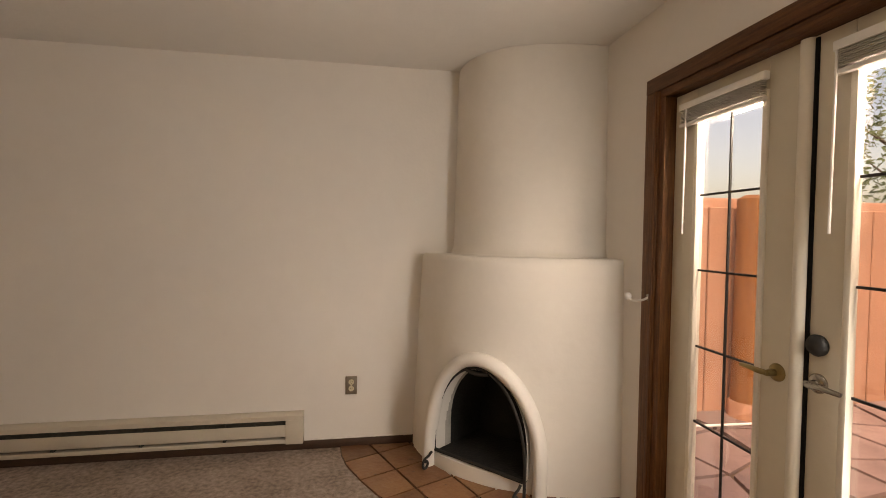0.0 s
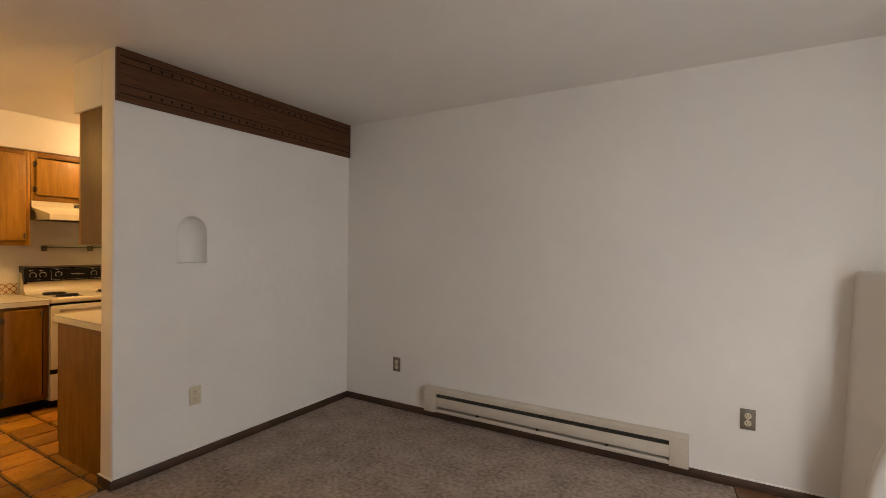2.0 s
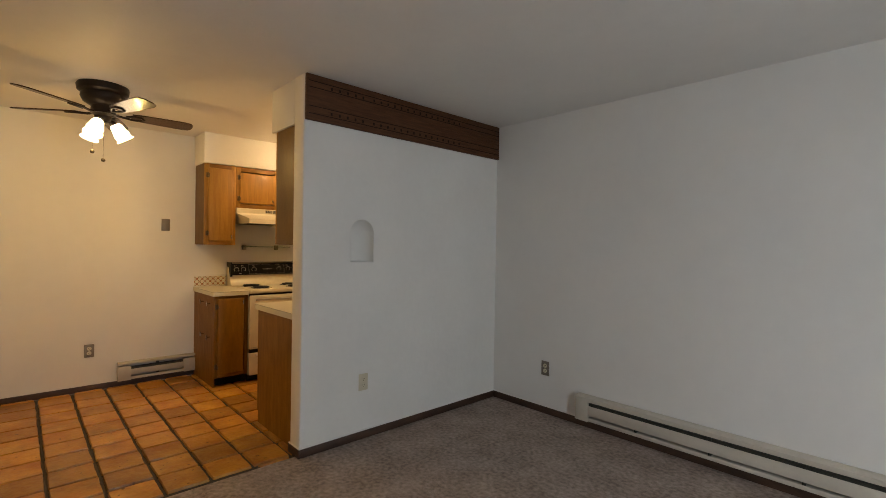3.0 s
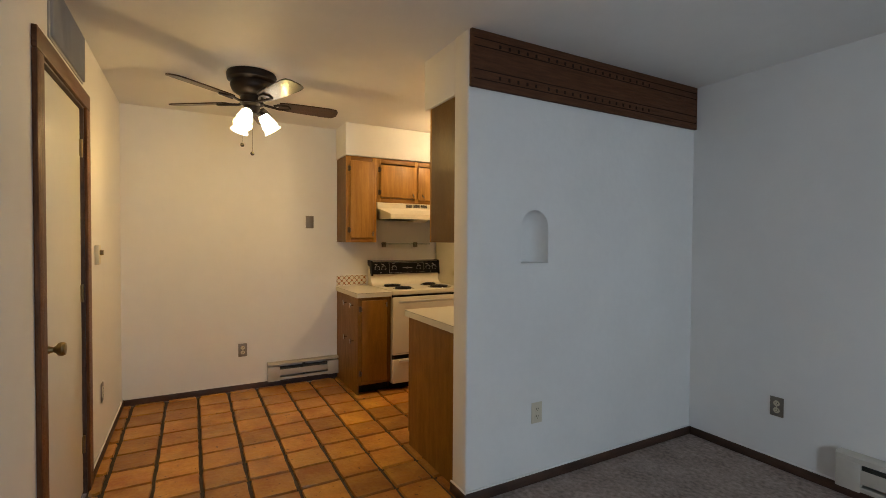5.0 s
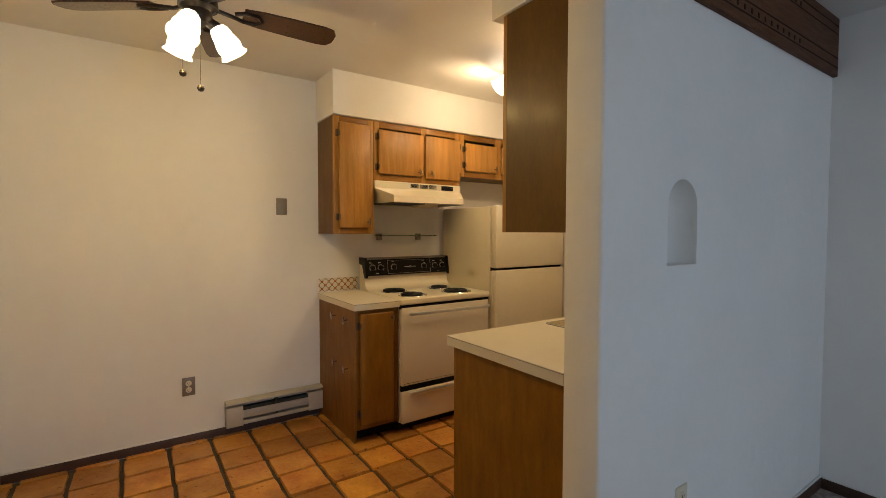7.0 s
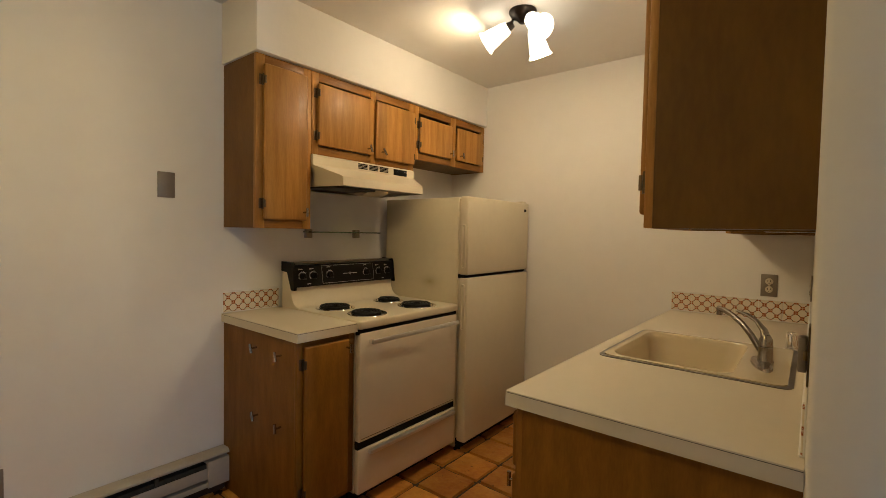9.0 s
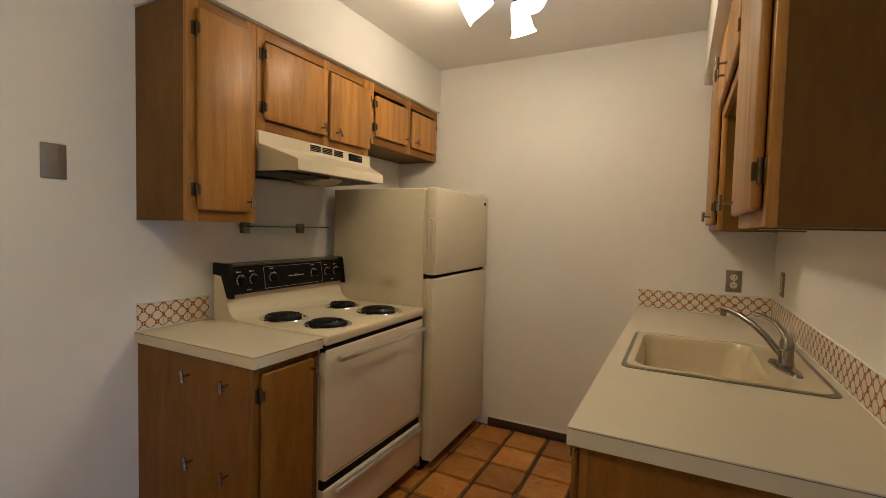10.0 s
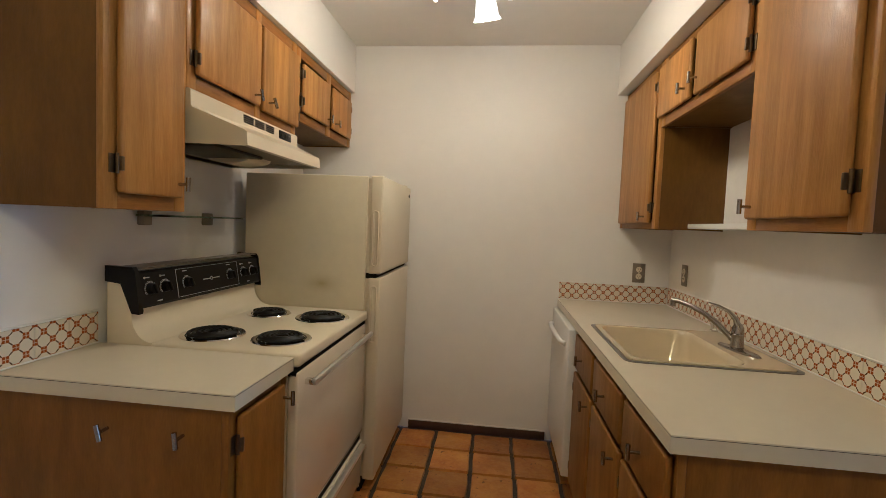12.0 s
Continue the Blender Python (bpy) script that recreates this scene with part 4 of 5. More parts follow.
def deco_row(name, m, count, size, label):
    """A single course of patterned tiles; local x along the wall, local y up, z out of the wall."""
    ob = solo(name, box(0, count * size, 0, size, 0.0005, 0.004), WHITE_M, label, "backsplash", kind="structure")
    tb = box(-size / 2 + 0.0012, size / 2 - 0.0012, -size / 2 + 0.0012, size / 2 - 0.0012, 0.0, 0.007, 0.001, seg=1)
    me = mesh_of(tb, "tile", DECO)
    for k in range(count):
        t_ob = new("tile", me)
        t_ob.parent = ob
        t_ob.location = ((k + 0.5) * size, size / 2, 0.0005)
    part("caulk", box(0, count * size, 0.0, 0.005, 0.004, 0.011, 0.002), PLASTER, ob, "white caulk line")
    part("cap", box(0, count * size, size + 0.0003, size + 0.006, 0.0005, 0.008, 0.002), PLASTER, ob, "white caulk line")
    ob.matrix_world = m
    return ob


deco_row("backsplash_west", pose(W, 1.318, CT + 0.001, 90, 0, 90), 3, 0.104, "course of cream, brown and orange patterned tiles")
deco_row("backsplash_north", pose(CRX + 0.004, N, CT + 0.001, 90, 0, 0), 6, 0.107, "course of cream, brown and orange patterned tiles")
deco_row("backsplash_east", pose(PK, N - 0.008, CT + 0.001, 90, 0, -90), 17, 0.107, "course of cream, brown and orange patterned tiles")

# base cabinets and dishwasher under the long counter
SF = -3.618


def sink_unit(y0, y1, name, label, end=False):
    u = thing(name, (-3.3, (y0 + y1) / 2, 0), label, "cabinet", "sink side base cabinets")
    part("side_panel", box(SF + 0.019, PK, y0, y0 + 0.013, 0.0 if end else 0.1, 0.867 if end else 0.72), CAB_RED if end else PANEL, u, "stained plywood end panel")
    part("side_panel", box(SF + 0.019, PK, y1 - 0.013, y1, 0.1, 0.72), PANEL, u)
    part("bottom_panel", box(SF + 0.019, PK, y0 + 0.013, y1 - 0.013, 0.10, 0.115), PANEL, u)
    for a, b in ((y0, y0 + 0.03), (y1 - 0.03, y1)):
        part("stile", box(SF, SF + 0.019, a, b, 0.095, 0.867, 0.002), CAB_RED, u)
    for a, b in ((0.095, 0.135), (0.655, 0.69), (0.84, 0.867)):
        part("rail", box(SF + 0.001, SF + 0.018, y0 + 0.03, y1 - 0.03, a, b), CAB_H, u)
    part("toe_kick", box(SF + 0.07, SF + 0.085, y0 + 0.013, y1, 0.0, 0.095), BLACK_GAP_SHADE, u, "black recessed toe kick")
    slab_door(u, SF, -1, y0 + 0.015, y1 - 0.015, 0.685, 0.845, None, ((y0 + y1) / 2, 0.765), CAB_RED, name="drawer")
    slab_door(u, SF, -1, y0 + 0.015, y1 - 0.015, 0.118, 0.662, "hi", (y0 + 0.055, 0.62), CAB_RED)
    return u


sink_unit(1.330, 1.710, "base_cabinet", "honey oak base cabinet with drawer, door and bare end panel", True)
sink_unit(1.712, 2.133, "base_cabinet", "honey oak base cabinet with drawer front and door under the sink")
sink_unit(2.135, 2.552, "base_cabinet", "honey oak base cabinet with drawer and door beside the dishwasher")
dw = thing("dishwasher", (-3.35, 2.88, 0), "white built-in dishwasher with a curved towel-bar handle", "dishwasher")
part("body", box(SF, PK - 0.02, 2.558, N - 0.006, 0.09, 0.862), WHITE_M, dw)
part("door", box(-3.668, SF - 0.002, 2.560, N - 0.010, 0.115, 0.858, 0.008, seg=3), WHITE_M, dw, "white door panel")
part("toe_kick", box(SF + 0.04, SF + 0.055, 2.58, N - 0.006, 0.0, 0.09), BLACK_GAP_SHADE, dw)
part("handle", tube([(-3.668, 2.64, 0.765), (-3.690, 2.67, 0.770), (-3.697, 2.78, 0.772), (-3.697, 2.98, 0.772), (-3.690, 3.10, 0.770), (-3.668, 3.13, 0.765)], 0.013, 10), WHITE_M, dw, "white curved handle")

# sink
sk = thing("kitchen_sink", (-3.33, 2.18, 0.75), "biscuit enamel single bowl sink with steel rim", "sink")


def ring_slab(x0, x1, y0, y1, hx0, hx1, hy0, hy1, z0, z1, r, hr=None):
    def rounded(a0, a1, b0, b1, rr, n=6):
        pts = []
        for cx, cy, st in ((a1 - rr, b1 - rr, 0), (a0 + rr, b1 - rr, 90), (a0 + rr, b0 + rr, 180), (a1 - rr, b0 + rr, 270)):
            pts += [(cx + rr * math.cos(radians(st + 90 * i / n)), cy + rr * math.sin(radians(st + 90 * i / n))) for i in range(n + 1)]
        return pts
    bm = bmesh.new()
    o, i_ = rounded(x0, x1, y0, y1, r), rounded(hx0, hx1, hy0, hy1, hr or r * 0.9)
    L = {(s, z): [bm.verts.new((*p, z)) for p in q] for s, q in (("o", o), ("i", i_)) for z in (z0, z1)}
    n = len(o)
    for k in range(n):
        j = (k + 1) % n
        bm.faces.new([L["o", z1][k], L["o", z1][j], L["i", z1][j], L["i", z1][k]])
        bm.faces.new([L["o", z0][k], L["o", z1][k], L["o", z1][j], L["o", z0][j]][::-1])
        bm.faces.new([L["i", z0][k], L["i", z1][k], L["i", z1][j], L["i", z0][j]])
        bm.faces.new([L["o", z0][k], L["o", z0][j], L["i", z0][j], L["i", z0][k]][::-1])
    return bm


part("rim", ring_slab(SX0, SX1, SY0, SY1, SX0 + 0.014, SX1 - 0.014, SY0 + 0.014, SY1 - 0.014, CT - 0.004, CT + 0.003, 0.035), RIM_M, sk, "dull steel mounting rim")
BX0, BX1, BY0, BY1 = SX0 + 0.036, SX1 - 0.155, SY0 + 0.036, SY1 - 0.036
part("deck", ring_slab(SX0 + 0.0145, SX1 - 0.0145, SY0 + 0.0145, SY1 - 0.0145, BX0, BX1, BY0, BY1, CT - 0.012, CT + 0.006, 0.035, 0.062), SINK_M, sk)
bowl = bmesh.new()
rings = []
for dz, ins in ((0.006, 0.0), (0.0, 0.004), (-0.02, 0.010), (-0.13, 0.022), (-0.155, 0.035), (-0.168, 0.07)):
    x0, x1, y0, y1, rr = BX0 + ins, BX1 - ins, BY0 + ins, BY1 - ins, 0.062 + min(ins, 0.03)
    pts = []
    for cx, cy, st in ((x1 - rr, y1 - rr, 0), (x0 + rr, y1 - rr, 90), (x0 + rr, y0 + rr, 180), (x1 - rr, y0 + rr, 270)):
        pts += [(cx + rr * math.cos(radians(st + 15 * i)), cy + rr * math.sin(radians(st + 15 * i)), CT + dz) for i in range(7)]
    rings.append([bowl.verts.new(p) for p in pts])
for a, b in zip(rings, rings[1:]):
    for k in range(len(a)):
        j = (k + 1) % len(a)
        bowl.faces.new([a[k], a[j], b[j], b[k]])
bowl.faces.new(rings[-1])
part("bowl", bowl, SINK_M, sk, "deep biscuit enamel bowl", smooth=60)
part("drain", lathe([(0.0, 0.004), (0.03, 0.004), (0.042, 0.006), (0.045, 0.002), (0.045, 0.0)], 24, pose((BX0 + BX1) / 2, (BY0 + BY1) / 2, CT - 0.168)), CHROME, sk, "steel drain")

fx, fy, fz = -3.108, 2.140, CT + 0.006
fa = thing("faucet", (fx, fy, CT), "brushed nickel single lever kitchen faucet", "faucet")
part("base_plate", lathe([(0, 0.0), (0.036, 0.0), (0.034, 0.006), (0.026, 0.009), (0, 0.010)], 32, pose(fx - 0.008, fy - 0.030, fz, 0, 0, 12) @ Matrix.Diagonal((0.80, 3.0, 1, 1))), NICKEL, fa)
part("body", lathe([(0, 0.006), (0.026, 0.006), (0.023, 0.012), (0.021, 0.05), (0.0215, 0.056), (0.020, 0.058), (0.0215, 0.060), (0.020, 0.082), (0.013, 0.097), (0, 0.101)], 28, pose(fx, fy, fz)), NICKEL, fa)


def swung(reach, height):
    """A place on the spout, which is swung towards the back of the sink."""
    return (fx - 0.172 / 0.267 * reach, fy + 0.203 / 0.267 * reach, fz + height)


part("spout", tube([swung(0.0, 0.022), swung(0.03, 0.044), swung(0.075, 0.082), swung(0.125, 0.112), swung(0.18, 0.133), swung(0.235, 0.145), swung(0.268, 0.146)], [0.0125, 0.0115, 0.011, 0.0105, 0.010, 0.010, 0.0105], 16), NICKEL, fa, "long curved spout")
part("aerator", cyl(swung(0.259, 0.144), swung(0.262, 0.122), 0.0115), NICKEL, fa)
part("lever", tube([(fx, fy, fz + 0.085), (fx - 0.008, fy + 0.006, fz + 0.112), (fx - 0.03, fy + 0.018, fz + 0.140), (fx - 0.06, fy + 0.034, fz + 0.156), (fx - 0.092, fy + 0.05, fz + 0.164)], [0.017, 0.013, 0.009, 0.0075, 0.006], 14, flat=0.75), NICKEL, fa, "upswept lever handle")
ag = solo("air_gap", lathe([(0, 0), (0.023, 0), (0.023, 0.006), (0.019, 0.008), (0.0195, 0.055), (0.016, 0.066), (0, 0.068)], 20, pose(-3.044, 2.455, CT + 0.006)), CHROME, "chrome dishwasher air gap cap on the sink deck", "air gap", at=(-3.044, 2.455, CT))

# ---- range hood ----
HB, HY0, HY1 = W, 1.627, 2.390
hood = thing("range_hood", (W, 1.98, 1.6), "almond enamel under-cabinet range hood with vent slots", "range hood")
hb = bmesh.new()
prof = [(W, 1.574), (W, 1.736), (WF + 0.006, 1.736), (WF + 0.012, 1.730), (WF + 0.013, 1.684), (WF + 0.018, 1.678), (-4.872, 1.627), (-4.862, 1.620), (-4.858, 1.576), (-4.875, 1.574)]
ends = []
for y, inset in ((HY0, 0.0), (HY1, 0.0)):
    ends.append([hb.verts.new((x, y + (0.078 if y == HY0 else -0.074) * (1 if x > -4.96 else 0), z)) for x, z in prof])
for i in range(len(prof)):
    j = (i + 1) % len(prof)
    if i != len(prof) - 1:
        hb.faces.new([ends[0][i], ends[0][j], ends[1][j], ends[1][i]])
hb.faces.new(ends[0])
hb.faces.new(ends[1][::-1])
part("canopy", hb, ALMOND, hood, smooth=25)
part("underside", box(W + 0.01, -4.90, HY0 + 0.08, HY1 - 0.08, 1.586, 1.592), PLATE, hood, "greasy dull metal underside")
part("filter", box(W + 0.10, -4.99, HY0 + 0.10, HY0 + 0.42, 1.574, 1.585, 0.002), FIN, hood, "dark mesh filter")
part("lamp_lens", prism([(-5.13 + 0.10 * math.cos(a), 1.586 - 0.030 * math.sin(a)) for a in np.linspace(0, math.pi, 12)], HY1 - 0.36, HY1 - 0.20, "y"), IVORY, hood, "curved frosted lamp cover")
for g in range(3):
    for k in range(4):
        z = 1.7225 - k * 0.0078
        part("slot", box(WF + 0.004, WF + 0.0150, 1.925 + g * 0.083, 1.993 + g * 0.083, z - 0.0024, z + 0.0024), BLACK_GAP_SHADE, hood, smooth=None)
sp_ = part("switch_plate", box(WF + 0.004, WF + 0.0155, 2.205, 2.318, 1.690, 1.726, 0.001), BLACK, hood, "black switch plate")
for y in (2.232, 2.268):
    part("rocker", box(WF + 0.0155, WF + 0.018, y - 0.013, y + 0.013, 1.699, 1.714, 0.001), BLACK, sp_, smooth=None)
part("lettering", box(WF + 0.0152, WF + 0.0162, 2.292, 2.310, 1.712, 1.716), PLATE, sp_, "small pale lettering", smooth=None)

gs = thing("glass_shelf", (W, 1.99, 1.36), "narrow green-edged glass wall shelf on two metal clips", "shelf")
part("glass", box(W + 0.004, W + 0.105, 1.785, 2.31, 1.329, 1.336, 0.001), GLASS_SHELF, gs)
for y in (1.815, 2.176):
    part("clip", box(W, W + 0.03, y - 0.02, y + 0.02, 1.297, 1.350, 0.004), PLATE, gs, "square metal clip")

# ---- stove ----
SXF, SY_0, SY_1, SZ = -4.640, 1.638, 2.398, 0.918
st = thing("electric_stove", (-5.0, 2.0, 0), "almond electric coil stove with black control panel", "stove")
part("body", box(W + 0.03, SXF - 0.035, SY_0 + 0.002, SY_1 - 0.002, 0.075, SZ - 0.04), ALMOND, st)
part("cooktop", box(W + 0.10, SXF + 0.006, SY_0, SY_1, SZ - 0.042, SZ, 0.010, seg=3), ALMOND, st, "almond enamel cooktop")
cove = [(W + 0.118 + 0.072 * (1 - math.sin(a)), SZ + 0.001 + 0.085 * (1 - math.cos(a))) for a in np.linspace(0, math.pi / 2, 9)]
part("backguard", prism([(W + 0.03, SZ - 0.03), (W + 0.19, SZ - 0.012)] + cove + [(W + 0.114, SZ + 0.14), (W + 0.10, SZ + 0.232), (W + 0.085, SZ + 0.240), (W + 0.03, SZ + 0.240)], SY_0, SY_1, "y"), ALMOND, st, "almond backguard curving into the cooktop", smooth=30)
PX = W + 0.010
pan = prism([(PX + 0.104, SZ + 0.112), (PX + 0.130, SZ + 0.108), (PX + 0.133, SZ + 0.116), (PX + 0.116, SZ + 0.222), (PX + 0.108, SZ + 0.230), (PX + 0.088, SZ + 0.230)], SY_0 + 0.004, SY_1 + 0.012, "y")
cp = part("control_panel", pan, BLACK, st, "glossy black control panel", smooth=25)
part("top_trim", box(PX + 0.040, PX + 0.110, SY_0 + 0.02, SY_1 + 0.006, SZ + 0.2405, SZ + 0.2445, 0.001), PLATE, cp, "worn metal top strip")
for y0, lean in ((SY_0 - 0.004, 0.058), (SY_1 + 0.002, 0.0)):
    end = [(W + 0.025, SZ + 0.196), (PX + 0.088 - lean * 0.3, SZ + 0.190), (PX + 0.110, SZ + 0.094), (PX + 0.137, SZ + 0.092), (PX + 0.139, SZ + 0.102), (PX + 0.122, SZ + 0.232), (PX + 0.112, SZ + 0.246), (W + 0.025, SZ + 0.248)]
    part("end_trim", prism(end, y0, y0 + 0.018, "y"), BLACK, cp)


def on_panel(y, z, out=0.0):
    """A place on the tilted control panel, z above the cooktop."""
    return Vector((PX + 0.1245 - (z - 0.170) * 0.16 + out, y, SZ + z + out * 0.16))


pq = Vector((1.0, 0, 0.16)).normalized().to_track_quat("Z", "Y").to_matrix().to_4x4()
for y in (1.698, 1.768, 1.883, 2.162, 2.269, 2.343):
    m = Matrix.Translation(on_panel(y, 0.168)) @ pq
    k = part("knob", lathe([(0, 0.0005), (0.0195, 0.0005), (0.0185, 0.009), (0.0165, 0.016), (0.013, 0.018), (0, 0.0185)], 24, m), BLACK, cp, "black control knob")
    part("grip", box(-0.0045, 0.0045, -0.0165, 0.0165, 0.017, 0.027, 0.002), BLACK, k).data.transform(Matrix.Translation(-Vector(st.location)) @ m @ Matrix.Rotation(radians(18), 4, "Z") @ Matrix.Translation(Vector(st.location)))
    for q in range(17):
        a = radians(-130 + 260 * q / 16)
        tick = box(-0.0017, 0.0017, 0.0208, 0.0280 if q % 2 else 0.0265, 0.0006, 0.0012)
        bmesh.ops.transform(tick, matrix=m @ Matrix.Rotation(a, 4, "Z"), verts=tick.verts)
        part("dial_mark", tick, RING_M, k, smooth=None)
for y, z, hw in ((1.690, 0.207, 0.010), (1.762, 0.207, 0.010), (1.735, 0.124, 0.012), (2.262, 0.207, 0.008), (2.336, 0.207, 0.008), (2.300, 0.124, 0.008), (1.875, 0.212, 0.012), (2.155, 0.212, 0.012), (2.000, 0.168, 0.022), (2.062, 0.168, 0.022)):
    c = on_panel(y, z)
    part("lettering", box(c.x - 0.002, c.x + 0.0012, y - hw, y + hw, c.z - 0.0017, c.z + 0.0017), RING_M, cp, "small pale lettering", smooth=None)
for y in (1.678, 1.750, 2.250, 2.326):
    c = on_panel(y, 0.207)
    part("indicator", lathe([(0, 0.0012), (0.004, 0.0012), (0.0045, 0.0)], 10, Matrix.Translation(c) @ pq), IVORY, cp, "tiny burner mark")
part("emblem", lathe([(0.0055, 0.0), (0.0055, 0.0014), (0.0075, 0.0014), (0.0075, 0.0)], 16, Matrix.Translation(on_panel(2.031, 0.168)) @ pq), RING_M, cp, "small round emblem")
for y in (1.828, 2.222):
    part("panel_line", tube([on_panel(y, 0.118, 0.0006), on_panel(y, 0.222, 0.0006)], 0.0008, 5), RING_M, cp, smooth=None)
for z in (0.120, 0.221):
    part("panel_line", tube([on_panel(1.828, z, 0.0006), on_panel(2.222, z, 0.0006)], 0.0008, 5), RING_M, cp, smooth=None)


def burner(x, y, r):
    b = part("burner", lathe([(r * 0.3, -0.012 + 0.013), (r * 0.75, 0.002), (r + 0.004, 0.004), (r + 0.014, 0.0045), (r + 0.017, 0.001)], 36, pose(x, y, SZ)), CHROME, st, "chrome drip bowl")
    part("pan", lathe([(0, 0.0012), (r * 0.9, 0.0015), (r * 0.98, 0.003)], 30, pose(x, y, SZ + 0.001)), BLACK_GAP_SHADE, b)
    turns = 4 if r > 0.085 else 3.5
    pts = [(x + (0.018 + (r - 0.024) * k / 90) * math.cos(2 * math.pi * turns * k / 90), y + (0.018 + (r - 0.024) * k / 90) * math.sin(2 * math.pi * turns * k / 90), SZ + 0.0105) for k in range(91)]
    part("coil", tube(pts, 0.0062, 6, flat=1.0), COIL, b, "black spiral heating coil")
    for a in (0.3, 2.4, 4.5):
        part("coil_support", box(x - 0.0015, x + 0.0015, y - r * 0.5, y + r * 0.5, SZ + 0.004, SZ + 0.009) if a < 1 else cyl((x, y, SZ + 0.006), (x + r * 0.95 * math.cos(a), y + r * 0.95 * math.sin(a), SZ + 0.006), 0.002, seg=6), CHROME, b)


burner(-5.030, 1.800, 0.092)
burner(-5.025, 2.195, 0.076)
burner(-4.775, 1.805, 0.086)
burner(-4.775, 2.185, 0.098)
# Solid near-black strip in place of the shade below the cooktop.
part("vent_gap", box(SXF - 0.034, SXF - 0.006, SY_0 + 0.004, SY_1 - 0.004, 0.846, 0.877), BLACK_GAP_SHADE, st, "near-black strip for the shade in the gap below the cooktop")
od = part("oven_door", box(SXF - 0.034, SXF, SY_0 + 0.004, SY_1 - 0.004, 0.330, 0.858, 0.008, seg=3), OVEN_M, st, "almond glass oven door")
part("door_band", box(SXF, SXF + 0.002, SY_0 + 0.02, SY_1 - 0.02, 0.345, 0.347), NICKEL, od, smooth=None)
part("handle", box(SXF + 0.028, SXF + 0.043, SY_0 + 0.05, SY_1 - 0.03, 0.806, 0.828, 0.005), STEEL, od, "long chrome handle")
for y in (SY_0 + 0.07, SY_1 - 0.06):
    part("handle_post", box(SXF - 0.001, SXF + 0.027, y - 0.012, y + 0.012, 0.804, 0.822, 0.002), CHROME, od)
dr = part("drawer", box(SXF - 0.034, SXF - 0.002, SY_0 + 0.004, SY_1 - 0.004, 0.075, 0.292, 0.006, seg=3), OVEN_M, st, "almond storage drawer")
part("handle", box(SXF - 0.001, SXF + 0.026, SY_0 + 0.06, SY_1 - 0.03, 0.264, 0.284, 0.005), STEEL, dr, "chrome drawer pull")
# Shade between oven door and drawer, put in as a near-black strip.
part("gap_strip", box(SXF - 0.034, SXF - 0.012, SY_0 + 0.006, SY_1 - 0.006, 0.292, 0.330), BLACK_GAP_SHADE, st)
part("kick_plate", box(SXF - 0.10, SXF - 0.08, SY_0 + 0.01, SY_1 - 0.01, 0.0, 0.075), BLACK_GAP_SHADE, st, "black recessed base")

# ---- refrigerator ----
f0x, f0y, FW, FD, FH = -4.584, 2.416, 0.755, 0.683, 1.562
fr = thing("refrigerator", (f0x, f0y, 0), "almond top-freezer refrigerator with yellowed side", "refrigerator")
part("cabinet", box(f0x - FD, f0x - 0.074, f0y, f0y + FW, 0.03, FH - 0.004, 0.006, seg=2), ALMOND_FADE, fr, "yellowed almond steel cabinet")
part("gasket", box(f0x - 0.074, f0x - 0.060, f0y + 0.010, f0y + FW - 0.012, 0.09, FH - 0.014), ALMOND_TEX, fr, "pale door gasket")
# Shade between the two doors, coloured in as a near-black bar.
part("mullion", box(f0x - 0.0735, f0x - 0.022, f0y + 0.006, f0y + FW - 0.008, 1.070, 1.096), BLACK_GAP_SHADE, fr, "near-black strip for the shade between the doors")
fd = part("freezer_door", box(f0x - 0.060, f0x, f0y, f0y + FW, 1.092, FH, 0.009, seg=3), ALMOND_TEX, fr, "pebbled almond freezer door")
rd = part("fridge_door", box(f0x - 0.060, f0x, f0y, f0y + FW, 0.075, 1.074, 0.009, seg=3), ALMOND_TEX, fr, "pebbled almond fridge door")
for d_, z0, z1 in ((fd, 1.145, 1.380), (rd, 0.775, 1.020)):
    oval = [(f0x - 0.031 + 0.013 * math.cos(a), f0y - 0.001, (z1 if math.sin(a) >= 0 else z0) + 0.013 * math.sin(a)) for a in np.linspace(0, 2 * math.pi, 24, endpoint=False)]
    g = part("handle", tube(oval, 0.0042, 8, closed=True), ALMOND, d_, "raised oval grip in the door edge")
    part("grip", box(f0x - 0.040, f0x - 0.036, f0y - 0.004, f0y + 0.001, z0, z1, 0.001), ALMOND_FADE, g)
part("badge", box(f0x, f0x + 0.002, f0y + FW - 0.070, f0y + FW - 0.042, FH - 0.062, FH - 0.044), BLACK_GAP_SHADE, fd, "small dark maker's badge", smooth=None)
part("top_hinge", box(f0x - 0.07, f0x - 0.02, f0y + FW - 0.06, f0y + FW - 0.01, FH + 0.0005, FH + 0.014, 0.003), ALMOND, fr)
part("kick_grille", box(f0x - 0.085, f0x - 0.07, f0y + 0.01, f0y + FW - 0.01, 0.0, 0.085), BLACK_GAP_SHADE, fr, "black kick grille")
fr.rotation_euler = (0, 0, radians(1.0))


